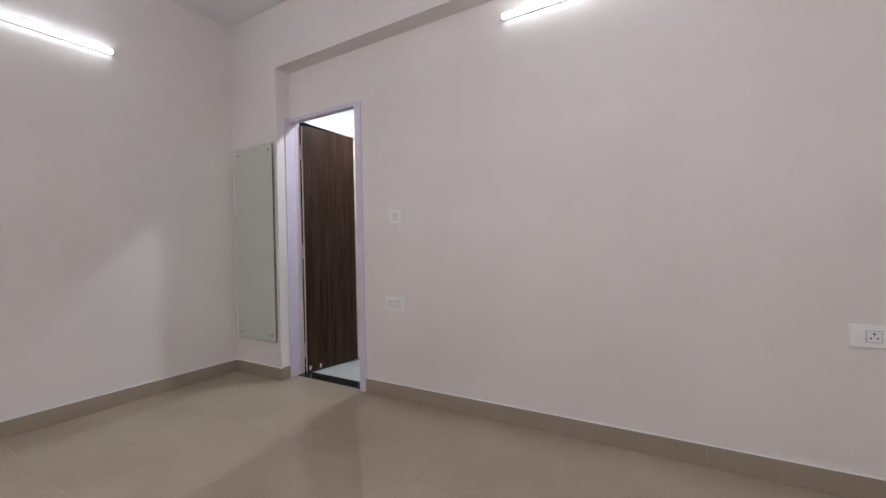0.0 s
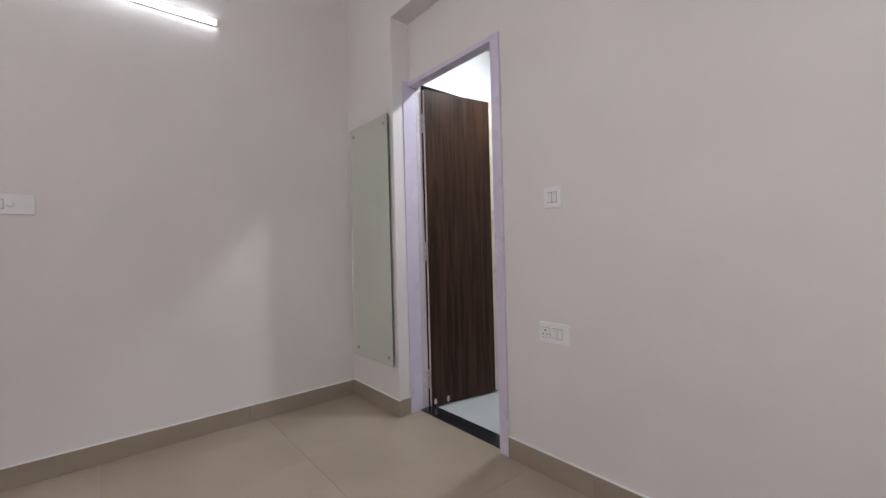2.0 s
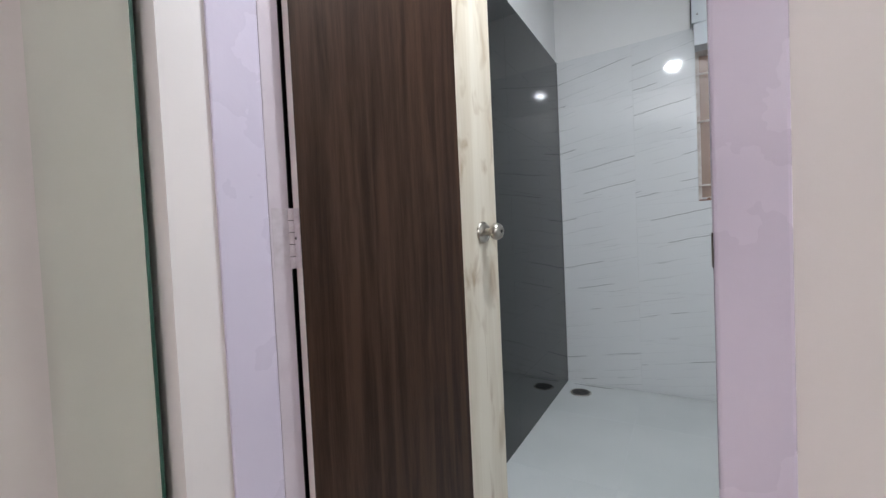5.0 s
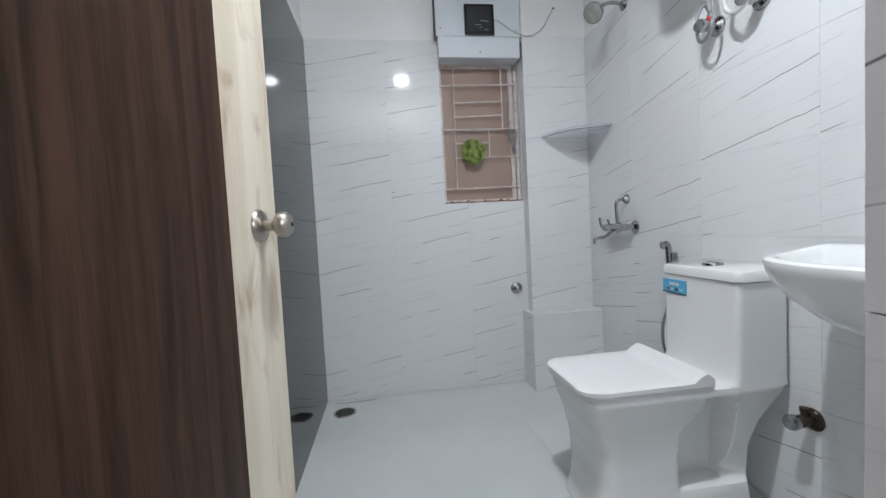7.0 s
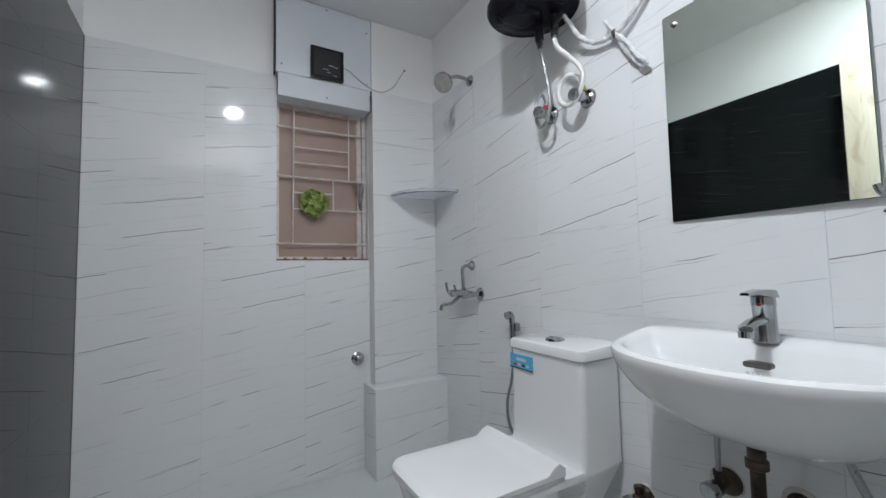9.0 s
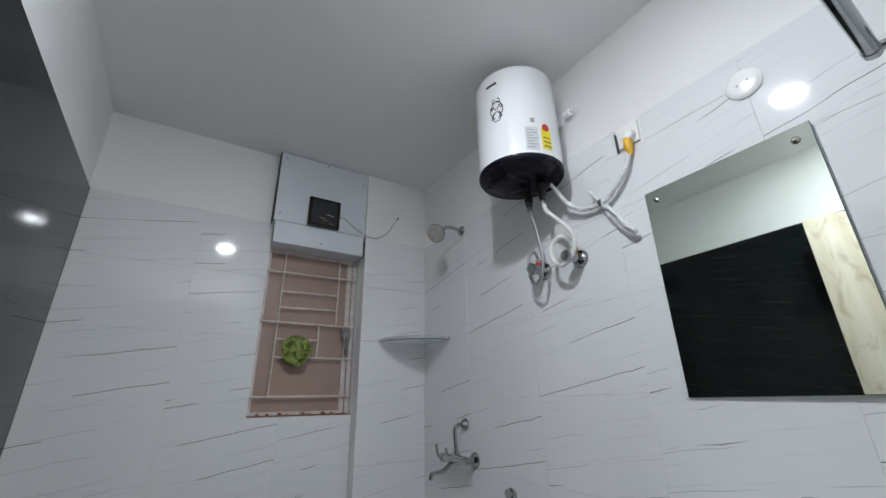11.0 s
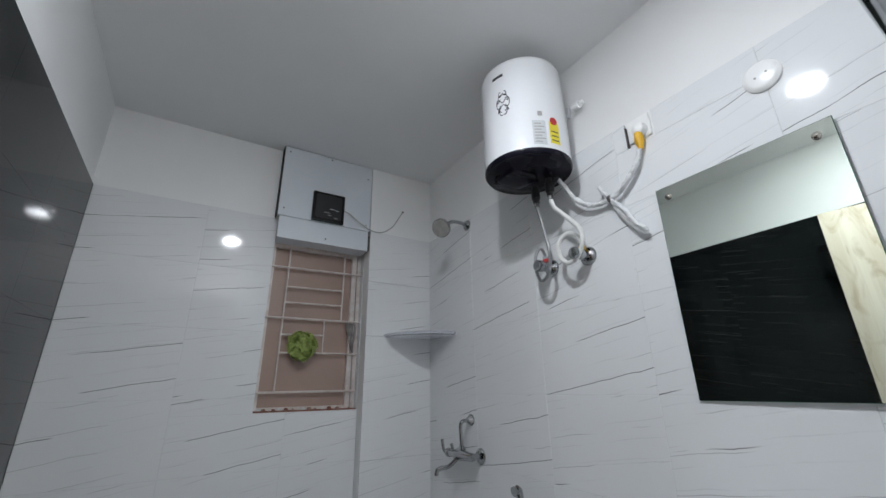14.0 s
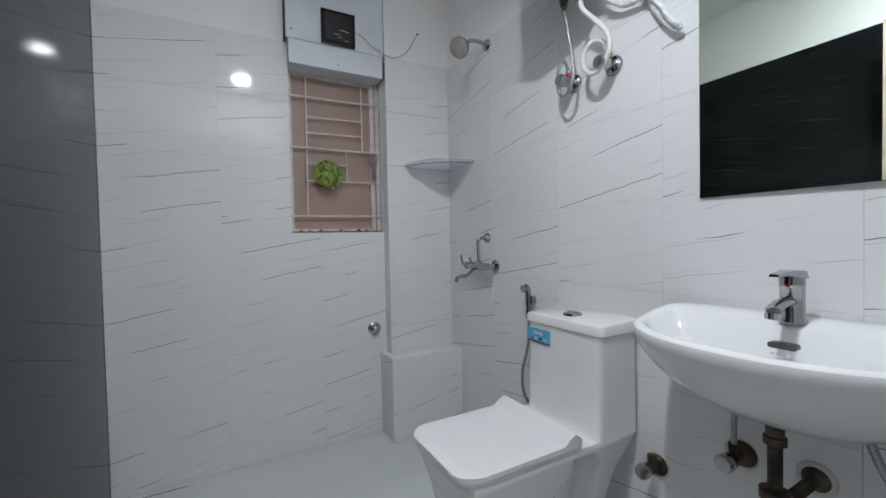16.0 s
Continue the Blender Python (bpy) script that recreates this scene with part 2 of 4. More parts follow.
# glow of the added back wall tube, far stronger than the real ones
FILL_TUBE = glowing("fill_tube_glow", (0.95, 0.945, 1.0), FILL_TUBE_GLOW)
LAMP = glowing("lamp_glow", (0.88, 0.935, 1.0), LAMP_GLOW)

BLACK_TILE.node_tree.nodes["Principled BSDF"].inputs["IOR"].default_value = 1.38
BLUEBLACK.node_tree.nodes["Principled BSDF"].inputs["IOR"].default_value = 1.25
MIRROR, _n, _l, _b = base_mat("silvered_mirror", (0.79, 0.86, 0.79), 0.015, 1.0)
CLEAR, _n, _l, _b = base_mat("clear_acrylic", (0.87, 0.88, 0.93), 0.05)
_b.inputs["Transmission Weight"].default_value = 0.82
_b.inputs["IOR"].default_value = 1.2


# ---- mesh builders ----
def finish(name, bm, material, smooth=False, recalc=True):
    if recalc:
        bmesh.ops.recalc_face_normals(bm, faces=bm.faces)
    me = bpy.data.meshes.new(name)
    bm.to_mesh(me)
    bm.free()
    me.materials.append(material)
    if smooth:
        me.polygons.foreach_set("use_smooth", [True] * len(me.polygons))
        me.set_sharp_from_angle(angle=radians(40))
    return me


def part(name, bm, material, parent=None, label="", smooth=False):
    ob = new(name, finish(name, bm, material, smooth))
    if parent is not None:
        ob.parent = parent
    if label:
        ob["label"] = label
    return ob


def thing(name, label, category, group="", kind=""):
    return tagged(new(name), label, category, group, kind)


def box(x0, x1, y0, y1, z0, z1, bevel=0.0, seg=2, bm=None):
    bm = bm or bmesh.new()
    r = bmesh.ops.create_cube(bm, size=1, matrix=Matrix.Translation(((x0 + x1) / 2, (y0 + y1) / 2, (z0 + z1) / 2)) @ Matrix.Diagonal((x1 - x0, y1 - y0, z1 - z0, 1)))
    if bevel:
        es = list({e for v in r["verts"] for e in v.link_edges})
        bmesh.ops.bevel(bm, geom=es, offset=bevel, segments=seg, affect="EDGES", profile=0.5)
    return bm


def rings(sections, cap=True, bm=None, closed=True):
    """A skin over rings of points, all with the same count."""
    bm = bm or bmesh.new()
    vs = [[bm.verts.new(p) for p in s] for s in sections]
    n = len(vs[0])
    for a, c in zip(vs, vs[1:]):
        for i in range(n if closed else n - 1):
            j = (i + 1) % n
            bm.faces.new((a[i], a[j], c[j], c[i]))
    if cap:
        bm.faces.new(vs[0][::-1])
        bm.faces.new(vs[-1])
    return bm


def lathe(profile, m=None, n=32, cap=True, bm=None):
    """profile: (radius, height) along z, turned, then laid by m."""
    m = m or Matrix()
    return rings([[m @ Vector((r * math.cos(2 * math.pi * i / n), r * math.sin(2 * math.pi * i / n), h)) for i in range(n)] for r, h in profile], cap, bm)


def axis(origin, direction):
    return Matrix.Translation(origin) @ Vector(direction).normalized().to_track_quat("Z", "Y").to_matrix().to_4x4()


def smooth_path(pts, per=8):
    pts = [Vector(p) for p in pts]
    out = []
    for i in range(len(pts) - 1):
        p0, p1, p2, p3 = pts[max(i - 1, 0)], pts[i], pts[i + 1], pts[min(i + 2, len(pts) - 1)]
        for k in range(per):
            t = k / per
            out.append(0.5 * ((2 * p1) + (p2 - p0) * t + (2 * p0 - 5 * p1 + 4 * p2 - p3) * t * t + (3 * p1 - p0 - 3 * p2 + p3) * t ** 3))
    return out + [pts[-1]]


def tube(pts, r, n=12, per=8, vary=0.0, bm=None):
    path = smooth_path(pts, per) if per > 1 else [Vector(p) for p in pts]
    secs, up = [], None
    for i, p in enumerate(path):
        d = (path[min(i + 1, len(path) - 1)] - path[max(i - 1, 0)]).normalized()
        if up is None:
            up = d.orthogonal().normalized()
        up = (up - d * up.dot(d)).normalized()
        w = d.cross(up)
        ring = []
        for k in range(n):
            a = 2 * math.pi * k / n
            q = r * (1 + vary * noise.noise(Vector((i * 0.7, math.cos(a) * 2, math.sin(a) * 2))))
            ring.append(p + up * q * math.cos(a) + w * q * math.sin(a))
        secs.append(ring)
    return rings(secs, True, bm)


def round_rect(cx, cy, hx, hy, r, n=6):
    out = []
    for qx, qy, a0 in ((1, 1, 0), (-1, 1, 90), (-1, -1, 180), (1, -1, 270)):
        for k in range(n + 1):
            a = radians(a0 + 90 * k / n)
            out.append((cx + qx * (hx - r) + r * math.cos(a), cy + qy * (hy - r) + r * math.sin(a)))
    return out


def step01(a, c, v):
    t = min(max((v - a) / (c - a), 0), 1)
    return t * t * (3 - 2 * t)


def structure(name, bm, material, label, smooth=False):
    return tagged(part(name, bm, material, None, "", smooth), label, "", "", "structure")


# ---- large structure ----
BX0, BX1, BY0, BY1, BZ = 0.01, 1.67, 0.10, 2.256, 2.525   # bathroom, to the faces of its tiles
TILE_TOP, TH = 2.11, 0.008
RX0, RX1, RY0, RZ = -0.57, 4.30, -3.70, 2.95              # bedroom

structure("floor_bedroom", box(RX0 - 0.15, RX1 + 0.15, RY0 - 0.15, 0.02, -0.12, -0.0012), GROUT, "thin grey grout bed under cream tiles")
structure("floor_bathroom", box(-0.14, 1.85, 0.02, 2.60, -0.12, -0.0012), GROUT, "grey grout bed under bathroom floor tiles")
structure("wall_bedroom_left", box(RX0 - 0.15, RX0, RY0 - 0.15, -0.13, -0.01, RZ), PAINT, "plain warm white painted bedroom wall")
structure("wall_bedroom_right", box(RX1, RX1 + 0.15, RY0 - 0.15, 0.10, -0.01, RZ), PAINT, "plain warm white painted bedroom wall")
structure("wall_bedroom_back", box(RX0, RX1, RY0 - 0.15, RY0, -0.01, RZ), PAINT, "plain warm white painted bedroom wall")
structure("column", box(RX0 - 0.15, 0.014, -0.13, 0.092, -0.01, RZ), PAINT, "white painted column beside the bathroom door")
bm = box(0.7801, RX1, 0.0, 0.092, -0.01, RZ)
box(0.0145, 0.7801, 0.0, 0.092, 2.095, RZ, bm=bm)
box(0.7755, 0.78, 0.046, 0.092, -0.01, 2.095, bm=bm)
structure("wall_door", bm, PAINT, "warm white painted wall with the bathroom doorway")
structure("beam", box(0.0145, RX1, -0.13, -0.0005, 2.468, RZ - 0.001), PAINT, "white painted ceiling beam above the doorway")
structure("ceiling_bedroom", box(RX0 - 0.15, RX1 + 0.15, RY0 - 0.15, 0.1, RZ + 0.001, RZ + 0.12), CEIL, "plain white bedroom ceiling")
structure("ceiling_bathroom", box(-0.14, 1.85, 0.093, 2.60, BZ, BZ + 0.12), CEIL, "plain white bathroom ceiling")

structure("wall_bath_left", box(-0.14, BX0 - TH, 0.093, 2.60, -0.01, BZ), WHITE_PAINT, "white painted wall above glossy black tiles")
structure("tile_bed_left", box(BX0 - TH - 0.001, BX0 - 0.0012, 0.1, 2.25, -0.009, TILE_TOP - 0.003), DARK_GROUT, "dark grout bed behind black tiles")
structure("wall_bath_right", box(BX1 + TH, 1.85, 0.093, 2.60, -0.01, BZ), WHITE_PAINT, "white painted wall above veined white tiles")
WX0, WX1, WZ0, WZ1 = 0.778, 1.274, 1.142, 2.0
bm = box(BX0 - TH, WX0, BY1 + TH, 2.60, -0.01, BZ)
box(WX0, WX1, BY1 + TH, 2.60, -0.01, WZ0, bm=bm)
box(WX0, WX1, 2.34, 2.60, WZ1 + 0.1, BZ, bm=bm)
box(WX1, BX1 + TH, BY1 + TH, 2.60, -0.01, BZ, bm=bm)
structure("wall_bath_window", bm, WHITE_PAINT, "white painted window wall above veined white tiles")
CY = 2.185
bm = box(BX1 + 0.0012, BX1 + TH + 0.001, 0.1, 2.25, -0.009, 2.009)
box(BX1 + 0.0012, BX1 + TH + 0.001, 0.1, 0.702, 2.009, TILE_TOP - 0.002, bm=bm)
box(BX1 + 0.0012, BX1 + TH + 0.001, 0.801, 2.25, 2.009, TILE_TOP - 0.002, bm=bm)
structure("tile_bed_right", bm, GROUT, "pale grout bed behind white tiles")
bm = box(BX0 + 0.001, WX0 - 0.001, BY1 + 0.0012, BY1 + TH + 0.001, -0.009, TILE_TOP - 0.002)
box(WX0 - 0.001, WX1 - 0.001, BY1 + 0.0012, BY1 + TH + 0.001, -0.009, WZ0 - 0.001, bm=bm)
structure("tile_bed_window", bm, GROUT, "pale grout bed behind white tiles")
structure("pier", box(WX1 + 0.0005, BX1 + TH, CY + TH, BY1 + TH + 0.001, -0.01, BZ - 0.0005), WHITE_PAINT, "shallow tiled pier beside the window")
structure("ledge", box(1.243, BX1 + TH, 2.083, BY1 + TH - 0.001, -0.01, 0.452), GROUT, "low tiled ledge in the shower corner")
structure("wall_bath_door", box(0.7802, BX1 + TH, 0.0925, 0.0965, -0.01, BZ), WHITE_PAINT, "white painted wall beside the doorway")
structure("wall_outer", box(RX0, 1.9, 2.605, 2.7, -0.1, 2.95), PAINT, "plain outer wall behind the window")

# ---- path of light: lamps that the place has, and two added unseen fill tubes ----
def led_batten(length, label):
    """Tube along x, on a wall that faces -y; its back lies at y = 0."""
    ob = thing("led_tube_light", label, "tube light", "tube lights on the bedroom walls")
    part("housing", box(-length / 2, length / 2, -0.013, 0, -0.0165, 0.0165, 0.002), PLATE, ob)
    arc = [(-0.0135 - 0.0155 * math.sin(radians(a)), 0.0155 * math.cos(radians(a))) for a in range(0, 181, 15)]
    part("diffuser", rings([[(x, y, z) for y, z in arc] for x in (-length / 2 + 0.012, length / 2 - 0.012)]), TUBE, ob, "bright glowing white diffuser", True)
    for s in (-1, 1):
        part("end_cap", box(s * (length / 2 - 0.006) - 0.008, s * (length / 2 - 0.006) + 0.008, -0.030, 0, -0.0175, 0.0175, 0.003), PLATE, ob)
    return ob


b1 = led_batten(1.2, "glowing white led tube on the bedroom wall")
b1.matrix_basis = pose(2.47, 0.0, 2.345)
b2 = copy_thing(b1, pose(RX0, -1.565, 2.40, 0, 0, 90))
tagged(b2, "glowing white led tube above the switch board")
# added fill, never in view: brightens the doorway wall from the back wall
fill_batten = tagged(copy_thing(b1, pose(2.35, RY0, 2.30, 0, 0, 180)), "unseen bright fill tube added opposite the doorway wall")
for ch in fill_batten.children:
    if ch.name.startswith("diffuser"):
        ch.data = ch.data.copy()
        ch.data.materials[0] = FILL_TUBE
# second added fill tube, out of view, to even out the bedroom walls
tagged(copy_thing(b1, pose(RX1, -2.7, 2.345, 0, 0, -90)), "unseen fill tube added on the side wall")

down = thing("ceiling_downlight", "round white recessed downlight glowing on the ceiling", "ceiling light")
down.location = (0.65, 0.51, BZ)
part("trim_ring", lathe([(0.0485, 0), (0.066, 0), (0.065, -0.006), (0.054, -0.010), (0.0485, -0.005)], None, 40, False), PLATE, down, "", True)
part("lamp_disc", lathe([(0.0, -0.016), (0.022, -0.0152), (0.038, -0.012), (0.047, -0.007), (0.0485, -0.003)], None, 40, False), LAMP, down, "bright glowing frosted disc")


# ---- doorway ----
frame_ob = tagged(thing("door_frame", "glossy lilac painted wooden door frame", "door frame", "", "structure"))
part("jamb", box(0.0145, 0.0215, -0.055, 0.043, 0, 2.095, 0.003), LILAC, frame_ob)
STRIP = ((0.0145, 0.0432), (0.0217, 0.0432), (0.0270, 0.0835), (0.0145, 0.0835))
part("rebate_strip", rings([[(x, y, z) for x, y in STRIP] for z in (0, 2.066)]), OLD_PAINT, frame_ob, "greyish pink painted rebate behind the jamb edge")
part("jamb", box(0.724, 0.7795, -0.012, 0.006, 0, 2.095, 0.003), LILAC, frame_ob)
part("rebate_strip", box(0.744, 0.7798, 0.0062, 0.0455, 0, 2.07, 0.002), LILAC, frame_ob)
part("head", box(0.0217, 0.7238, -0.012, 0.043, 2.066, 2.0948, 0.003), LILAC, frame_ob)
part("strike_plate", box(0.7230, 0.7243, -0.0080, 0.0045, 0.968, 1.0, 0.0004), RUSTY, frame_ob, "worn brass strike plate")
structure("threshold", box(0.022, 0.742, 0.02, 0.125, -0.02, 0.008, 0.002), GRANITE, "polished black granite threshold strip")

DOOR_M = pose(0.054, 0.087, 0, 0, 0, 80.4)


def make_door():
    """Leaf along x from its hinge, its outer face at y = 0 facing -y, its thickness towards +y."""
    d = tagged(thing("bathroom_door", "dark veneer door with pale wooden band standing open", "door"))
    d.matrix_basis = DOOR_M
    W, B, T, Z0, Z1 = 0.705, 0.517, 0.025, 0.012, 2.064
    part("leaf", box(0.001, W, 0.003, T, Z0, Z1, 0.0015), LEAF_EDGE, d, "pinkish painted leaf with chipped edge")
    part("veneer_panel", box(0.0015, B, 0, 0.0028, Z0 + 0.001, Z1 - 0.001), VENEER, d, "dark brown streaked wood veneer")
    part("pale_band", box(B + 0.0008, W - 0.0005, 0, 0.0028, Z0 + 0.001, Z1 - 0.001), PINE, d, "pale knotty wood laminate band")
    for x, z in ((0.028, 0.032), (0.125, 0.030)):
        bmx = lathe([(0.0, 0), (0.013, 0), (0.009, 0.0012), (0.0, 0.0012)], axis((x, -0.0001, z + 0.01), (0, -1, 0)) @ Matrix.Diagonal((0.8, 1.6, 1, 1)), 9, False)
        part("chip", bmx, LEAF_EDGE, d, "bare chipped spot")
    k = part("knob", lathe([(0.0, 0.068), (0.012, 0.0675), (0.0205, 0.064), (0.026, 0.056), (0.0265, 0.048), (0.0235, 0.040), (0.016, 0.034), (0.0115, 0.030), (0.0115, 0.010)], axis((0.626, 0, 1.016), (0, -1, 0)), 36, False), STEEL, d, "brushed steel round knob", True)
    part("rosette", lathe([(0.034, 0.0), (0.034, 0.002), (0.030, 0.008), (0.018, 0.012), (0.0125, 0.013), (0.0, 0.013)], axis((0.626, 0, 1.016), (0, -1, 0)), 36, False), STEEL, k, "", True)
    part("keyhole", lathe([(0.0, 0.0692), (0.005, 0.0692), (0.005, 0.067)], axis((0.626, 0, 1.016), (0, -1, 0)), 14, False), HOLE, k)
    for z in (0.19, 1.018, 1.85):
        h = part("hinge", lathe([(0.0062, -0.060), (0.0062, 0.060)], Matrix.Translation((-0.004, T + 0.001, z)), 16), HINGE, d, "painted over steel butt hinge", True)
        part("hinge_plate", box(-0.0008, 0.0016, T - 0.022, T + 0.001, z - 0.060, z + 0.060, 0.0004), HINGE, h)
        side = rings([[(x, y, zz) for x, y in ((0.0215, 0.0475), (0.0229, 0.0475), (0.0274, 0.0825), (0.0260, 0.0825))] for zz in (z - 0.060, z + 0.060)])
        side.transform(DOOR_M.inverted())
        part("jamb_plate", side, HINGE, h)
        for dz in (-0.036, -0.012, 0.012, 0.036):
            part("knuckle_joint", lathe([(0.0065, dz - 0.0006), (0.0065, dz + 0.0006)], Matrix.Translation((-0.004, T + 0.001, z)), 14), HOLE, h)
        for dz in (-0.042, 0.0, 0.042):
            part("screw", lathe([(0.0, 0.0014), (0.0028, 0.0012), (0.0032, 0.0)], axis((-0.0008, T - 0.012 + 0.004 * (dz == 0), z + dz), (-1, 0, 0)), 10, False), HOLE if dz == 0 else HINGE, h)
    return d


make_door()


# ---- bedroom things ----
def wall_mirror(name, label, x0, x1, z0, z1, off, inset, rows):
    """Glass panel facing -y with its back at y = 0."""
    ob = thing(name, label, "mirror")
    part("glass_panel", box(x0, x1, -off, 0.0045 - off, z0, z1), GLASS_EDGE, ob, "green edged glass sheet")
    part("silvering", box(x0 + 0.0012, x1 - 0.0012, -off - 0.0008, -off - 0.0002, z0 + 0.0012, z1 - 0.0012), MIRROR, ob, "clear reflecting face")
    for x in (x0 + inset, x1 - inset):
        for z in rows:
            s = part("standoff_bolt", lathe([(0.0, off + 0.0075), (0.006, off + 0.007), (0.0095, off + 0.004), (0.0095, off + 0.0009)], axis((x, 0, z), (0, -1, 0)), 20, False), STEEL, ob, "small steel mirror bolt", True)
            part("spacer", lathe([(0.008, 0.0), (0.008, off - 0.0046)], axis((x, 0, z), (0, -1, 0)), 14), STEEL, s)
    return ob


m1 = wall_mirror("wall_mirror", "tall frameless mirror bolted to white column", -0.515, -0.022, 0.303, 1.884, 0.018, 0.05, (0.353, 1.834))
m1.matrix_basis = pose(0, -0.13, 0)


def socket_module(parent, cx, cz, s=0.042):
    # grey border that paints the shadow line round the socket
    part("socket_bed", box(cx - s / 2 - 0.0022, cx + s / 2 + 0.0022, -0.0100, -0.008, cz - s / 2 - 0.0022, cz + s / 2 + 0.0022), GREYMOD, parent)
    part("socket_face", box(cx - s / 2, cx + s / 2, -0.0135, -0.009, cz - s / 2, cz + s / 2, 0.0015), ROCKER, parent)
    for dx, dz, r in ((0, 0.011, 0.0042), (-0.0095, -0.006, 0.0032), (0.0095, -0.006, 0.0032), (0, -0.0005, 0.0012)):
        part("socket_hole", lathe([(0.0, 0.0140), (r, 0.0140), (r, 0.012)], axis((cx + dx, 0, cz + dz), (0, -1, 0)), 12, False), HOLE, parent)


def rocker(parent, cx, cz, w=0.019, h=0.042):
    # grey border that paints the shadow line round the rocker
    part("rocker_bed", box(cx - w / 2 - 0.0022, cx + w / 2 + 0.0022, -0.0100, -0.008, cz - h / 2 - 0.0024, cz + h / 2 + 0.0024), GREYMOD, parent)
    r = part("rocker", rings([[(x, y, z) for x, z in round_rect(cx, cz, w / 2, h / 2, 0.003, 3)] for y in (-0.009, -0.013)] + [[(x, -0.0155 + 0.05 * abs(z - cz), z) for x, z in round_rect(cx, cz, w / 2 - 0.0012, h / 2 - 0.0012, 0.003, 3)]]), ROCKER, parent)
    part("indicator", box(cx - 0.0015, cx + 0.0015, -0.0148, -0.0128, cz + 0.011, cz + 0.014), RED, r)


def plate(label, w, h, mods):
    """Switch plate facing -y, its back at y = 0, centred on the origin."""
    ob = thing("switch_plate", label, "switch plate", "white switch plates")
    part("cover", rings([[(x, y, z) for x, z in round_rect(0, 0, w / 2 - d, h / 2 - d, 0.006, 4)] for y, d in ((0, 0), (-0.006, 0), (-0.0095, 0.0025))]), PLATE, ob)
    for kind_, x in mods:
        if kind_ == "socket":
            socket_module(ob, x, 0)
        elif kind_ == "grey":
            part("blank_module", box(x - 0.010, x + 0.010, -0.0125, -0.009, -0.021, 0.021, 0.001), GREYMOD, ob, "grey module")
        elif kind_ == "dial":
            part("dial", lathe([(0.0, 0.022), (0.011, 0.021), (0.013, 0.009)], axis((x, 0, 0), (0, -1, 0)), 20, False), ROCKER, ob, "round fan regulator knob", True)
        else:
            rocker(ob, x, 0)
    return ob


plate("square white plate with two rocker switches", 0.090, 0.092, (("rocker", -0.012), ("rocker", 0.012))).matrix_basis = pose(1.066, 0, 1.246)
plate("white plate with socket and two switches", 0.150, 0.090, (("socket", -0.040), ("rocker", 0.008), ("rocker", 0.034))).matrix_basis = pose(1.056, 0, 0.649)
plate("white plate with one socket above skirting", 0.150, 0.090, (("socket", -0.006),)).matrix_basis = pose(3.383, 0, 0.650)
plate("long white switch board with fan regulator", 0.285, 0.092, (("grey", -0.085), ("grey", -0.062), ("grey", -0.039), ("rocker", -0.008), ("rocker", 0.030), ("dial", 0.062))).matrix_basis = pose(RX0, -1.892, 1.287, 0, 0, 90)

wc = thing("wall_cable", "short loose white cable end below the tube", "cable")
part("wire", tube([(RX0, -1.60, 2.395), (RX0 + 0.010, -1.585, 2.380), (RX0 + 0.012, -1.555, 2.372), (RX0, -1.53, 2.378)], 0.0022, 8), HOSE, wc)


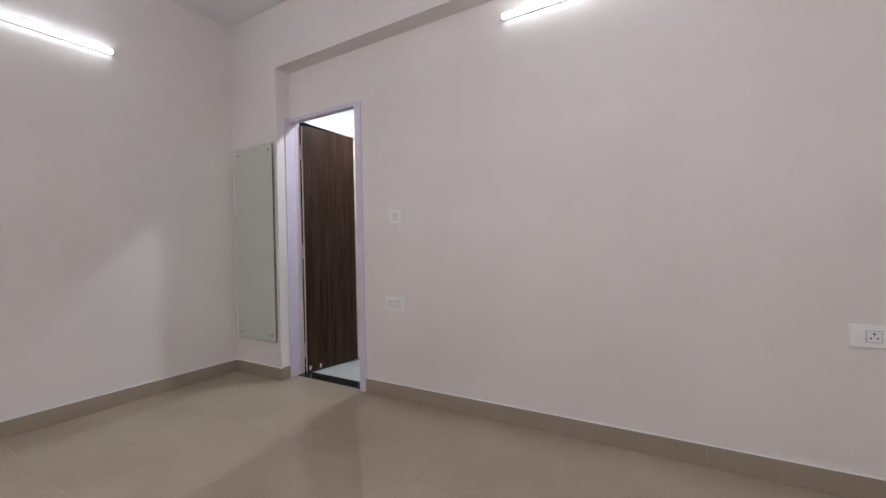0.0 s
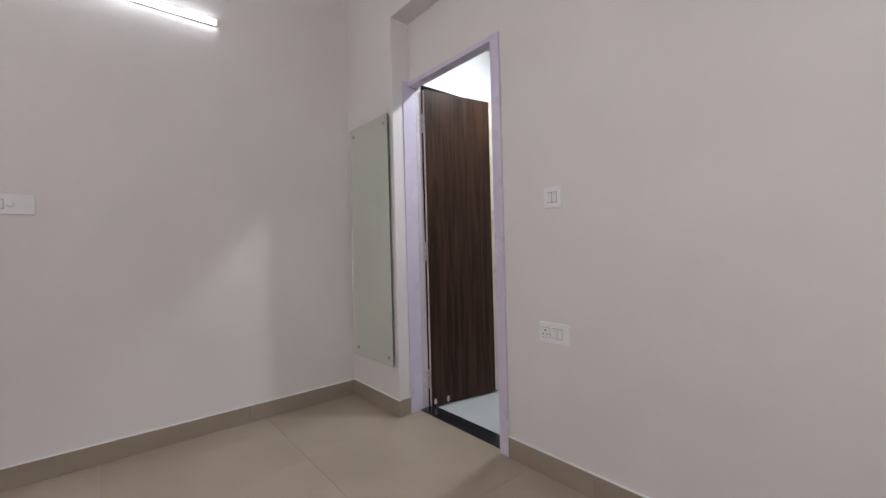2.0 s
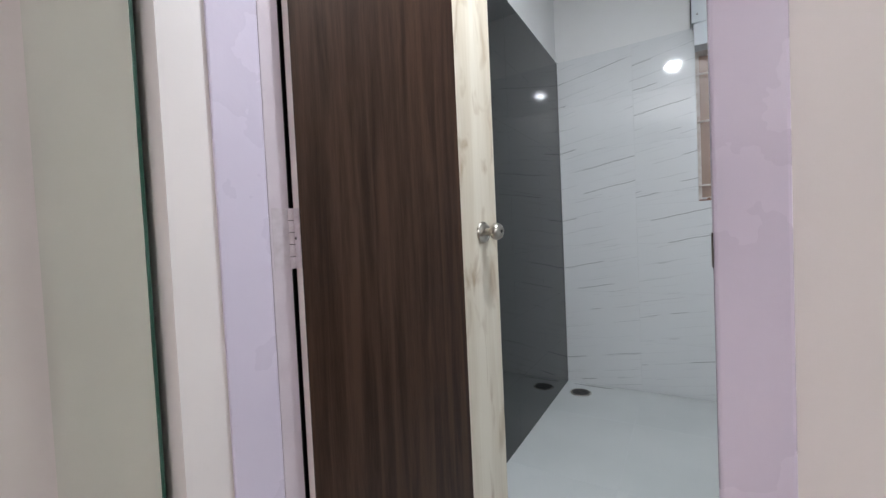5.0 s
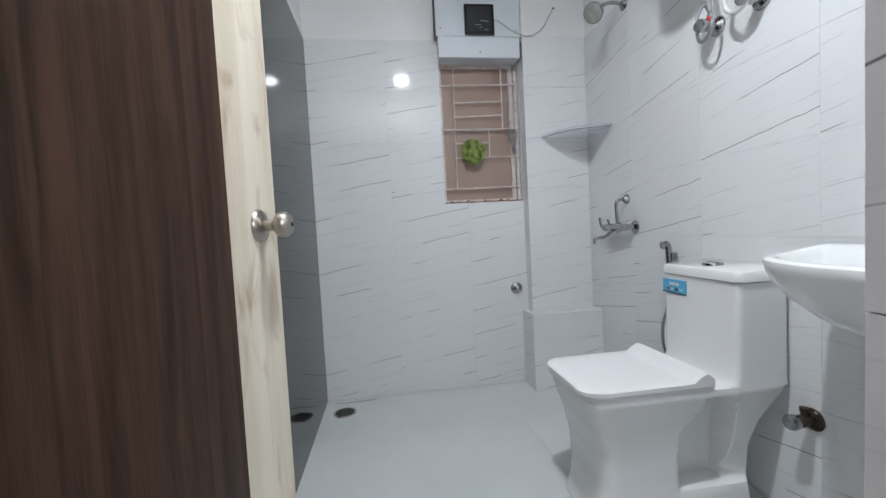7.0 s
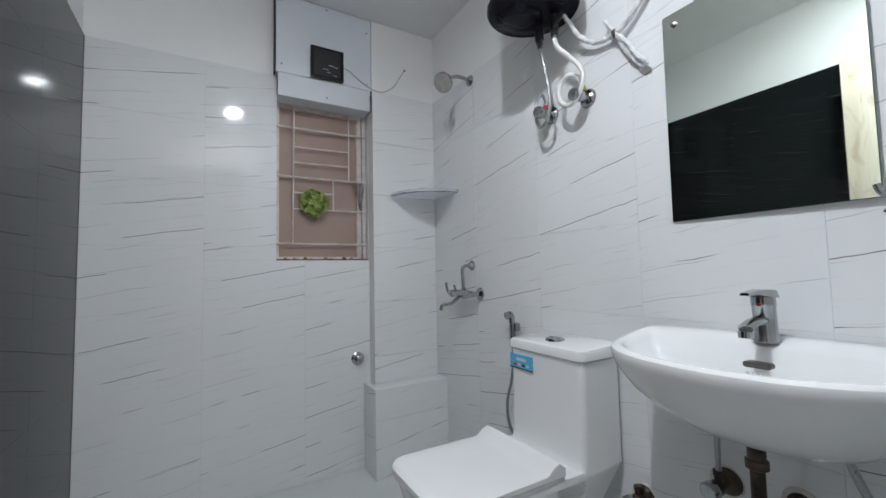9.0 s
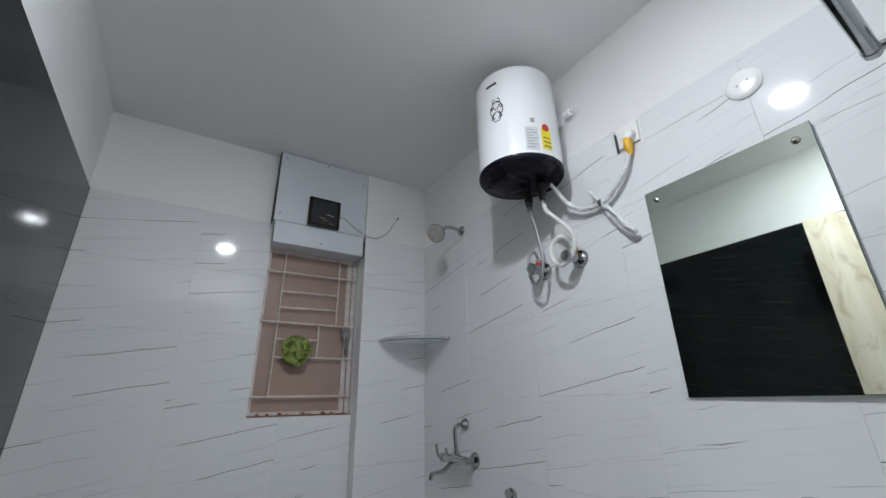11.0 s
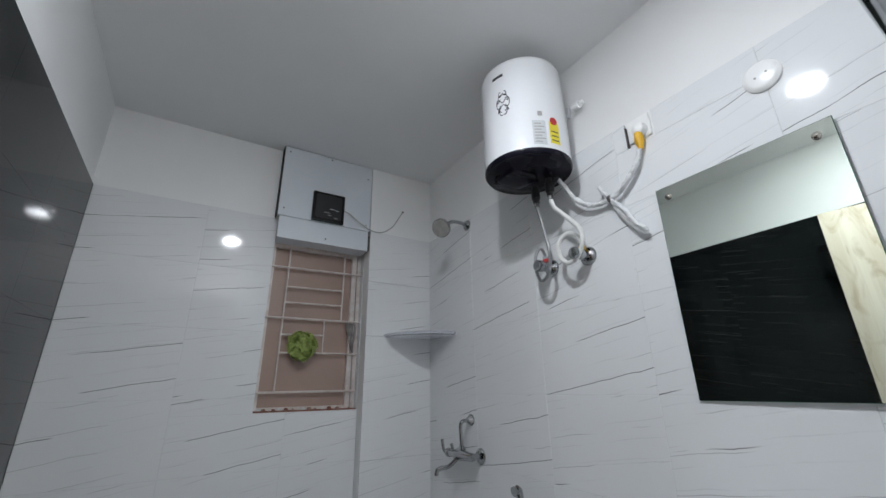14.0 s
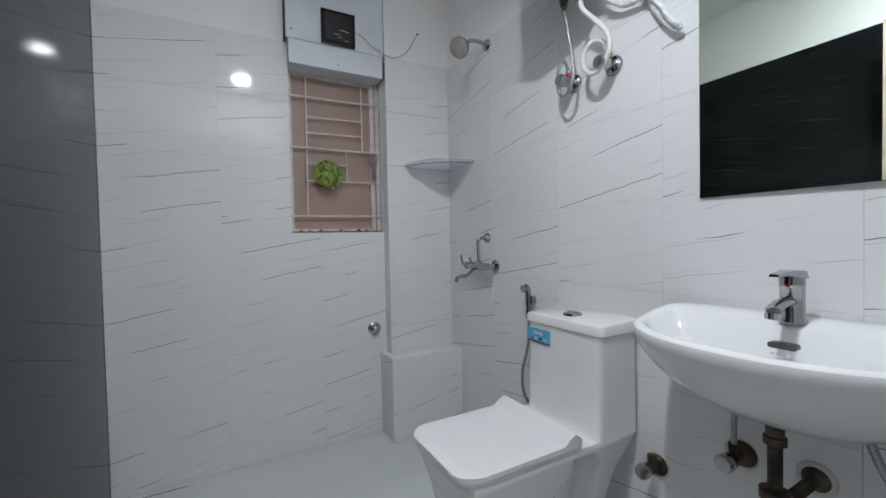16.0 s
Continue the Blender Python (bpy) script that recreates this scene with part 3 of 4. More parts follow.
# ---- sanitary ware ----
def commode():
    ob = thing("toilet", "white one-piece ceramic toilet with closed square lid", "toilet")
    yc = 1.105
    # body: half outlines by height: front, back, half width
    prof = [(0.000, 1.020, 1.560, 0.150), (0.012, 1.018, 1.562, 0.152), (0.05, 1.028, 1.548, 0.144), (0.14, 1.038, 1.538, 0.138), (0.24, 1.034, 1.545, 0.140), (0.32, 1.020, 1.575, 0.150), (0.38, 1.003, 1.615, 0.163), (0.42, 0.992, 1.645, 0.170), (0.440, 0.988, 1.655, 0.172), (0.448, 0.992, 1.655, 0.169)]
    zs = [0.0, 0.008, 0.016] + [0.03 + 0.012 * k for k in range(34)] + [0.440, 0.446, 0.448]
    zs = sorted(z for z in set(zs) if z <= 0.448)

    def at(z):
        for a, c in zip(prof, prof[1:]):
            if a[0] <= z <= c[0]:
                t = (z - a[0]) / (c[0] - a[0])
                return [a[i] + (c[i] - a[i]) * t for i in (1, 2, 3)]
        return prof[-1][1:]

    secs = []
    n = 44
    for z in zs:
        f, b, w = at(z)
        ring, r = [], 0.052
        xs = [f + r + (b - r - 0.02 - f - r) * k / n for k in range(n + 1)]
        for a in range(0, 91, 15):
            ring.append((f + r - r * math.cos(radians(a)), yc - w + r - r * math.sin(radians(a)), z))
        side = [(x, yc - w, z) for x in xs[1:]] + [(b - 0.006, yc - w + 0.006, z), (b, yc - w + 0.024, z)]
        low = ring + side
        ring2 = []
        for x, y, zz in low:
            # hollow in the flank between the bowl and the cistern foot
            cut = step01(1.285 + 0.075 * step01(0.28, 0.42, zz), 1.300 + 0.075 * step01(0.28, 0.42, zz), x) * (1 - step01(1.462, 1.474, x)) * step01(0.112, 0.124, zz) * (1 - step01(0.405, 0.425, zz))
            ring2.append((x, y + 0.075 * cut, zz))
        secs.append(ring2 + [(x, 2 * yc - y, z_) for x, y, z_ in ring2[::-1]])
    part("bowl", rings(secs), CERAMIC, ob, "flared ceramic pedestal bowl", True)
    cis = [[(x, y, z) for x, y in round_rect((fx + 1.663) / 2, yc, (1.663 - fx) / 2, hw, 0.022, 5)] for z, fx, hw in ((0.440, 1.462, 0.172), (0.452, 1.468, 0.171), (0.47, 1.473, 0.170), (0.60, 1.477, 0.170), (0.772, 1.480, 0.170))]
    c = part("cistern", rings(cis), CERAMIC, ob, "", True)
    lid = [[(x, y, z - 0.05 * (1.57 - x) * (1 if z > 0.785 else 0)) for x, y in round_rect((1.472 + d + 1.664) / 2, yc, (1.664 - 1.472) / 2 - d / 2, 0.178 - d, 0.024, 5)] for z, d in ((0.7735, 0.006), (0.778, 0.001), (0.803, 0.000), (0.812, 0.004), (0.814, 0.010))]
    part("cistern_lid", rings(lid), CERAMIC, c, "", True)
    part("lid_shadow_gap", rings([[(x, y, z) for x, y in round_rect(1.571, yc, 0.088, 0.166, 0.02, 5)] for z in (0.7715, 0.774)]), SLATE, c)
    b = part("flush_button", lathe([(0.0, 0.012), (0.022, 0.0115), (0.031, 0.009), (0.034, 0.003), (0.034, 0)], Matrix.Translation((1.556, 1.118, 0.812)), 30, False), CHROME, c, "round chrome flush button", True)
    part("button_split", box(1.5553, 1.5567, 1.092, 1.144, 0.8235, 0.8246), HOLE, b)
    # closed seat and lid with a raised rear edge
    for nm, z0, z1, grow, rise in (("seat_ring", 0.449, 0.462, -0.004, 0.0), ("seat_lid", 0.4628, 0.480, 0.0, 1.0)):
        bm_ = bmesh.new()
        nx, ny = 30, 14
        grid = {}
        for top in (0, 1):
            for i in range(nx + 1):
                u = (i / nx) ** 1.7
                x = 0.966 - grow + (1.388 - 0.966 + grow) * u
                # rounded front corners
                dx = max(0.075 - (x - 0.966 + grow), 0)
                hw = 0.176 + grow - (0.075 - math.sqrt(max(0.075 ** 2 - dx ** 2, 0)))
                hw = max(hw, 0.10)
                for j in range(ny + 1):
                    v = -1 + 2 * j / ny
                    z = z1 if top else z0
                    if top:
                        z += rise * 0.027 * step01(1.315, 1.358, x) - 0.003 * max(abs(v) * 1.0 - 0.9, 0) * 10 - rise * 0.003 * (1 - step01(0.978, 1.0, x))
                        z -= rise * 0.018 * step01(1.368, 1.388, x)
                    grid[top, i, j] = bm_.verts.new((x, yc + hw * v, z))
        for i in range(nx):
            for j in range(ny):
                bm_.faces.new([grid[1, i, j], grid[1, i + 1, j], grid[1, i + 1, j + 1], grid[1, i, j + 1]])
                bm_.faces.new([grid[0, i, j + 1], grid[0, i + 1, j + 1], grid[0, i + 1, j], grid[0, i, j]])
        for i in range(nx):
            for j in (0, ny):
                bm_.faces.new([grid[0, i, j], grid[0, i + 1, j], grid[1, i + 1, j], grid[1, i, j]])
        for j in range(ny):
            for i in (0, nx):
                bm_.faces.new([grid[0, i, j], grid[0, i, j + 1], grid[1, i, j + 1], grid[1, i, j]])
        part(nm, bm_, SEAT_PLASTIC, ob, "", True)
    st = part("sticker", box(1.4752, 1.4772, 1.150, 1.272, 0.703, 0.755), LABEL_BLUE, ob, "bright blue paper sticker")
    part("sticker_border", box(1.4740, 1.4750, 1.150, 1.272, 0.703, 0.707), INK, st)
    part("sticker_mark", box(1.4738, 1.4750, 1.185, 1.235, 0.733, 0.743), LABEL_GREY, st, "pale printed bar")
    for k in range(4):
        part("sticker_icon", box(1.4738, 1.4750, 1.170 + 0.022 * k, 1.183 + 0.022 * k, 0.714, 0.723), (RED if k == 3 else INK if k == 1 else LABEL_GREY), st)
    return ob


commode()


def basin():
    ob = thing("wash_basin", "white wall-hung ceramic basin with chrome tap", "basin")
    yc, xb = 0.482, 1.667

    def outline(a, x_mid, front, back, n=56, pf=2.25, pb=3.2):
        pts = []
        for k in range(n):
            t = 2 * math.pi * k / n
            c, s = math.cos(t), math.sin(t)
            p = pf if s < 0 else pb
            pts.append((x_mid + math.copysign(abs(s) ** (2 / p), s) * (front if s < 0 else back), yc + a * math.copysign(abs(c) ** (2 / p), c)))
        return pts

    S = []
    for z, a, f, bk in ((0.668, 0.060, 0.055, 0.075), (0.676, 0.110, 0.105, 0.085), (0.70, 0.175, 0.175, 0.094), (0.735, 0.228, 0.235, 0.096), (0.775, 0.266, 0.285, 0.097), (0.815, 0.293, 0.318, 0.097), (0.842, 0.304, 0.331, 0.097), (0.857, 0.307, 0.335, 0.097), (0.866, 0.305, 0.333, 0.097), (0.871, 0.298, 0.326, 0.096)):
        S.append([(x, y, z + 0.014 * step01(1.44, 1.60, x) * step01(0.80, 0.86, z)) for x, y in outline(a, 1.570, f, bk)])
    for z, a, f, bk in ((0.872, 0.287, 0.315, 0.088), (0.868, 0.277, 0.304, -0.004), (0.856, 0.268, 0.294, -0.020), (0.82, 0.245, 0.268, -0.040), (0.775, 0.205, 0.225, -0.055), (0.735, 0.145, 0.165, -0.060), (0.718, 0.080, 0.110, -0.055), (0.714, 0.025, 0.075, -0.050)):
        if bk > 0:
            S.append([(x, y, z + 0.014 * step01(1.44, 1.60, x)) for x, y in outline(a, 1.570, f, bk)])
        else:
            pts = []
            for x, y in outline(a, 1.570 + bk - 0.01, f + bk - 0.01, 0.0001 + 0.03):
                pts.append((x, y, z + 0.012 * step01(1.44, 1.60, x) * step01(0.82, 0.868, z)))
            S.append(pts)
    part("bowl", rings(S), CERAMIC, ob, "", True)
    ov = part("overflow_slot", rings([[(x, yc + y, z0 + z) for y, z in round_rect(0, 0, 0.026, 0.0065, 0.006, 5)] for x, z0 in ((1.5035, 0.838), (1.5235, 0.838))]), SLATE, ob, "dark overflow slot")
    for k in range(4):
        part("printed_mark", box(1.498, 1.5, yc - 0.018 + 0.010 * k, yc - 0.012 + 0.010 * k, 0.818, 0.824), LABEL_GREY, ob)
    part("drain_ring", lathe([(0.0, 0.720), (0.012, 0.720), (0.022, 0.718), (0.024, 0.714)], Matrix.Translation((1.452, yc, 0)), 24, False), CHROME, ob, "", True)
    t = part("tap", lathe([(0.0, 0.124), (0.0185, 0.123), (0.0205, 0.117), (0.0205, 0.095), (0.0195, 0.09), (0.0195, 0.012), (0.023, 0.004), (0.023, 0.0)], axis((1.585, 0.492, 0.880), (-0.05, 0, 1)), 32, False), CHROME, ob, "chrome single lever basin tap", True)
    t.matrix_basis = Matrix.Translation((1.585, 0.492, 0.880)) @ Matrix.Diagonal((0.98, 1.18, 0.86, 1)) @ Matrix.Translation((-1.585, -0.492, -0.880))
    part("spout", tube([(1.578, 0.492, 0.935), (1.548, 0.492, 0.937), (1.515, 0.492, 0.932), (1.487, 0.492, 0.922)], 0.0125, 16, 5), CHROME, t, "", True)
    part("aerator", lathe([(0.0, 0.0), (0.0125, 0.0), (0.0135, 0.016), (0.0, 0.017)], axis((1.487, 0.492, 0.899), (0.12, 0, 1)), 20, False), CHROME, t, "", True)
    part("lever", rings([[(x, 0.492 + dy, z) for dy, z in ((-w, z0), (w, z0), (w * 0.8, z0 + h), (-w * 0.8, z0 + h))] for x, w, z0, h in ((1.602, 0.020, 0.995, 0.020), (1.570, 0.019, 0.998, 0.020), (1.530, 0.010, 1.006, 0.010), (1.492, 0.008, 1.005, 0.007))]), CHROME, t, "flat chrome lever", True)
    part("red_dot", box(1.5565, 1.5600, 0.489, 0.495, 0.975, 0.981), RED, t)
    # waste and trap
    w = part("waste_pipe", lathe([(0.030, 0.672), (0.030, 0.662), (0.018, 0.655), (0.018, 0.625), (0.0225, 0.622), (0.0225, 0.605), (0.0145, 0.600), (0.0145, 0.49)], Matrix.Translation((1.54, 0.508, 0)), 24), RUSTY, ob, "stained brass waste pipe", True)
    part("bottle_trap", lathe([(0.021, 0.502), (0.030, 0.498), (0.030, 0.478), (0.025, 0.472), (0.027, 0.425), (0.022, 0.408), (0.017, 0.396), (0.015, 0.376), (0.009, 0.368), (0.0, 0.368)], Matrix.Translation((1.54, 0.508, 0)), 24), RUSTY, w, "", True)
    part("trap_arm", tube([(1.543, 0.508, 0.452), (1.60, 0.495, 0.472), (1.668, 0.478, 0.498)], 0.0145, 16, 6), RUSTY, w, "", True)
    part("sealant_ring", lathe([(0.040, 0.0), (0.039, 0.003), (0.028, 0.005)], axis((1.6695, 0.477, 0.499), (-1, 0, 0)), 26), CEMENT, w, "smeared beige cement")
    part("wall_flange", lathe([(0.029, 0.0), (0.029, 0.004), (0.018, 0.012)], axis((1.669, 0.477, 0.499), (-1, 0, 0)), 24), RUSTY, w, "", True)
    return ob


basin_ob = basin()
basin_ob.location.z = 0.011


def angle_valve(label, at, out=0.075, mat=CHROME, knob_mat=CHROME, cap=None):
    """Valve on the right wall: flange, body that points into the room, knob, upward outlet."""
    x, y, z = at
    ob = thing("angle_valve", label, "valve", "chrome stop valves")
    part("flange", lathe([(0.035, 0.0), (0.035, 0.003), (0.029, 0.011), (0.015, 0.018), (0.015, 0.020)], axis((x, y, z), (-1, 0, 0)), 28), mat, ob, "", True)
    part("body", lathe([(0.014, 0.014), (0.014, out - 0.02), (0.019, out - 0.018), (0.019, out)], axis((x, y, z), (-1, 0, 0)), 22), mat, ob, "", True)
    part("handle", lathe([(0.019, out), (0.023, out + 0.006), (0.0235, out + 0.022), (0.019, out + 0.03), (0.0, out + 0.031)], axis((x, y, z), (-1, 0, 0)), 22), knob_mat, ob, "", True)
    part("outlet", lathe([(0.009, 0.0), (0.009, 0.018), (0.0115, 0.019), (0.0115, 0.032)], axis((x - out + 0.025, y, z + 0.01), (0, 0, 1)), 18), mat, ob, "", True)
    if mat is RUSTY:
        part("sealant_ring", lathe([(0.042, 0.0), (0.041, 0.0025), (0.033, 0.004)], axis((x + 0.0005, y + 0.004, z - 0.003), (-1, 0, 0)), 24), CEMENT, ob, "smeared beige cement")
    if cap:
        part("colour_ring", lathe([(0.0135, 0.008), (0.0135, 0.020)], axis((x - out + 0.025, y, z + 0.012), (0, 0, 1)), 18), cap, ob, "coloured plastic ring", True)
    return ob


angle_valve("chrome stop valve with red ring under heater", (1.669, 1.200, 1.684), 0.055, CHROME, CHROME, RED)
angle_valve("chrome stop valve with yellow ring under heater", (1.669, 1.022, 1.684), 0.055, CHROME, CHROME, YELLOW)
angle_valve("stained stop valve low on tiled wall", (1.669, 0.872, 0.352), 0.06, RUSTY, CHROME)
angle_valve("stained stop valve under the wash basin", (1.669, 0.630, 0.500), 0.075, RUSTY, CHROME)
hs = thing("basin_hose", "grey flexible hose rising to the basin", "hose", "flexible hoses")
part("hose", tube([(1.619, 0.628, 0.53), (1.619, 0.628, 0.60), (1.612, 0.620, 0.66), (1.60, 0.605, 0.73)], 0.007, 10), BRAID, hs, "", True)
hs2 = thing("basin_hose", "grey flexible hose hanging from the basin", "hose", "flexible hoses")
part("hose", tube([(1.60, 0.39, 0.72), (1.605, 0.365, 0.64), (1.618, 0.330, 0.54), (1.634, 0.325, 0.450)], 0.008, 10), BRAID, hs2, "", True)


angle_valve("stained stop valve with blue cap under the basin", (1.669, 0.325, 0.415), 0.06, RUSTY, BLUE_CAP)
angle_valve("stained lower stop valve under the basin", (1.669, 0.318, 0.335), 0.055, RUSTY, CHROME)


def mixer():
    ob = thing("wall_mixer", "chrome wall mixer with short spout and bent riser", "mixer tap")
    for y in (1.730, 1.880):
        f = part("flange", lathe([(0.033, 0.0), (0.033, 0.004), (0.024, 0.014), (0.015, 0.017), (0.013, 0.045)], axis((1.669, y, 0.951), (-1, 0, 0)), 28), CHROME, ob, "", True)
    part("body", lathe([(0.0, -0.105), (0.014, -0.104), (0.018, -0.09), (0.018, -0.06), (0.022, -0.04), (0.022, 0.03), (0.017, 0.05), (0.017, 0.085), (0.020, 0.088), (0.020, 0.105), (0.0, 0.107)], axis((1.615, 1.815, 0.951), (0, 1, 0)), 28, False), CHROME, ob, "", True)
    part("lever", tube([(1.612, 1.915, 0.951), (1.605, 1.937, 0.955), (1.60, 1.945, 0.985), (1.598, 1.946, 1.008)], 0.0075, 12), CHROME, ob, "", True)
    part("lever", tube([(1.605, 1.86, 0.965), (1.60, 1.862, 0.985), (1.597, 1.864, 0.996)], 0.007, 12), CHROME, ob, "", True)
    part("spout", tube([(1.60, 1.825, 0.935), (1.57, 1.845, 0.905), (1.545, 1.865, 0.898), (1.528, 1.875, 0.890), (1.523, 1.877, 0.868)], 0.0095, 14), CHROME, ob, "", True)
    part("riser", tube([(1.615, 1.800, 0.965), (1.612, 1.802, 1.03), (1.612, 1.803, 1.075), (1.625, 1.800, 1.093), (1.668, 1.797, 1.096)], 0.0085, 14), CHROME, ob, "", True)
    part("riser_flange", lathe([(0.026, 0.0), (0.026, 0.004), (0.016, 0.016), (0.012, 0.024)], axis((1.669, 1.797, 1.096), (-1, 0, 0)), 26), CHROME, ob, "", True)


mixer()


def shower():
    ob = thing("shower_head", "chrome shower head with pale face on bent arm", "shower head")
    part("flange", lathe([(0.029, 0.0), (0.029, 0.004), (0.020, 0.014), (0.0115, 0.017)], axis((1.669, 1.771, 2.075), (-1, 0, 0)), 26), CHROME, ob, "", True)
    part("arm", tube([(1.668, 1.771, 2.075), (1.62, 1.771, 2.082), (1.57, 1.771, 2.076), (1.528, 1.771, 2.045)], 0.0095, 14), CHROME, ob, "", True)
    m = axis((1.530, 1.771, 2.048), (-0.72, -0.42, -0.55))
    NOZZLE = mottled("nozzle_rubber", (0.40, 0.385, 0.36), (0.30, 0.29, 0.27), 40, 0.45, bump=0.4, fine=260)
    h = part("head", lathe([(0.012, 0.0), (0.015, 0.012), (0.013, 0.02), (0.022, 0.032), (0.044, 0.048), (0.050, 0.056), (0.050, 0.064), (0.046, 0.068)], m, 34), CHROME, ob, "", True)
    part("spray_face", lathe([(0.0, 0.0705), (0.040, 0.0705), (0.0455, 0.0685), (0.0455, 0.067)], m, 34, False), NOZZLE, h, "pale grey nozzle face", True)


shower()


def health_faucet():
    ob = thing("health_faucet", "chrome hand bidet spray hooked beside toilet", "bidet spray")
    part("hook", box(1.640, 1.669, 1.432, 1.468, 0.80, 0.835, 0.004), CHROME, ob)
    part("spray_body", tube([(1.640, 1.452, 0.735), (1.640, 1.452, 0.80), (1.638, 1.452, 0.845), (1.634, 1.452, 0.868), (1.622, 1.452, 0.876)], 0.0135, 14), CHROME, ob, "", True)
    part("spray_nose", lathe([(0.011, 0.0), (0.017, 0.010), (0.017, 0.016), (0.0, 0.017)], axis((1.624, 1.452, 0.870), (-0.9, 0, -0.15)), 18), CHROME, ob, "", True)
    part("hose", tube([(1.640, 1.452, 0.735), (1.638, 1.450, 0.66), (1.626, 1.455, 0.58), (1.612, 1.466, 0.50), (1.620, 1.468, 0.40), (1.668, 1.450, 0.30)], 0.0065, 10), BRAID, ob, "grey braided hose", True)


health_faucet()

wt = thing("wall_spigot", "round chrome cover on the tiled wall", "tap cover")
part("flange", lathe([(0.036, 0.0), (0.036, 0.004), (0.028, 0.010), (0.020, 0.012)], axis((1.200, BY1, 0.598), (0, -1, 0)), 30), CHROME, wt, "", True)
part("cap", lathe([(0.021, 0.010), (0.023, 0.02), (0.022, 0.04), (0.012, 0.047), (0.0, 0.047)], axis((1.200, BY1, 0.598), (0, -1, 0)), 26, False), CHROME, wt, "", True)


# ---- heater ----
def heater():
    cx, cy, r, z0, z1 = 1.500, 1.115, 0.165, 2.018, 2.452
    ob = thing("water_heater", "white cylindrical electric heater with dark base", "water heater")
    part("tank", lathe([(0.0, z1), (r - 0.03, z1), (r - 0.012, z1 - 0.004), (r - 0.003, z1 - 0.013), (r, z1 - 0.03), (r, z0 + 0.012)], Matrix.Translation((cx, cy, 0)), 72, False), WHITE_STEEL, ob, "", True)
    b = part("base_cap", lathe([(r + 0.001, z0 + 0.014), (r + 0.0015, z0 + 0.002), (r - 0.004, z0 - 0.006), (r - 0.03, z0 - 0.006), (r - 0.045, z0 - 0.016), (r - 0.08, z0 - 0.020), (0.0, z0 - 0.020)], Matrix.Translation((cx, cy, 0)), 72, False), BLUEBLACK, ob, "dark blue-black plastic base", True)
    part("thermostat_cover", rings([[(cx - 0.045 + x, cy + 0.02 + y, z) for x, y in round_rect(0, 0, hx, 0.050 * hx / 0.06, 0.018, 5)] for z, hx in ((z0 - 0.019, 0.066), (z0 - 0.030, 0.062), (z0 - 0.033, 0.055))]), BLUEBLACK, b, "", True)
    part("dial", lathe([(0.020, 0), (0.020, 0.010), (0.015, 0.013), (0.0, 0.013)], axis((cx - 0.085, cy + 0.075, z0 - 0.018), (0, 0, -1)), 24), BLUEBLACK, b, "", True)
    part("bracket", box(1.66, 1.671, cy - 0.10, cy + 0.10, 2.28, 2.33), WHITE_STEEL, ob)
    part("bracket_bolt", lathe([(0.015, -0.0), (0.015, 0.028), (0.008, 0.030), (0.008, 0.05)], axis((1.655, 0.985, 2.300), (0, -1, 0)), 16), PLATE, ob, "white plastic end", True)

    def on_skin(a0, a1, za, zb, grow):
        bm_, n = bmesh.new(), 8
        g = [[bm_.verts.new((cx + (r + grow) * math.cos(radians(a0 + (a1 - a0) * k / n)), cy + (r + grow) * math.sin(radians(a0 + (a1 - a0) * k / n)), z)) for k in range(n + 1)] for z in (za, zb)]
        for k in range(n):
            bm_.faces.new((g[0][k], g[0][k + 1], g[1][k + 1], g[1][k]))
        ext = bmesh.ops.extrude_face_region(bm_, geom=list(bm_.faces))
        for v in [q for q in ext["geom"] if isinstance(q, bmesh.types.BMVert)]:
            d = Vector((v.co.x - cx, v.co.y - cy, 0)).normalized()
            v.co += d * 0.0006
        return bm_

    # labels on the side that faces the basin
    lab = part("energy_label", on_skin(257, 272, 2.055, 2.145, 0.0004), LABEL_YELLOW, ob, "yellow energy rating label")
    part("rating_arch", lathe([(0.0, 0.0), (0.016, 0.0), (0.016, 0.001), (0.0, 0.001)], axis((cx + (r + 0.001) * math.cos(radians(264)), cy + (r + 0.001) * math.sin(radians(264)), 2.150), (math.cos(radians(264)), math.sin(radians(264)), 0)), 24), RED, lab, "red rating arc")
    for k in range(3):
        part("label_bar", on_skin(259, 270, 2.066 + 0.018 * k, 2.070 + 0.018 * k, 0.0012), INK, lab)
    spec = part("spec_label", on_skin(235, 252, 2.045, 2.145, 0.0004), LABEL_GREY, ob, "grey printed data label")
    for k in range(7):
        part("label_bar", on_skin(237, 237 + 9 + 4 * ((k * 3) % 2), 2.054 + 0.0125 * k, 2.058 + 0.0125 * k, 0.0012), GREYMOD, spec)
    part("code_mark", on_skin(243, 249, 2.165, 2.185, 0.0006), GREYMOD, ob)
    part("brand_plate", on_skin(186, 203, 2.372, 2.384, 0.0004), INK, ob, "small dark printed bar")
    # printed scroll ornament
    orn = bmesh.new()
    for sgn in (-1, 1):
        for k, (oz, ln) in enumerate(((0.0, 1.0), (0.022, 0.8), (-0.022, 0.8), (0.042, 0.55), (-0.042, 0.55))):
            pts = []
            for q in range(9):
                t = q / 8
                a = radians(200 + sgn * (0.5 + 9.0 * ln * math.sin(2.7 * t)) )
                z = 2.250 + oz + 0.020 * math.sin(5.2 * t + k) * ln
                pts.append((cx + (r + 0.0004) * math.cos(a), cy + (r + 0.0004) * math.sin(a), z))
            tube(pts, 0.0017, 6, 3, bm=orn)
    part("ornament", orn, INK, ob, "printed dark scroll ornament")
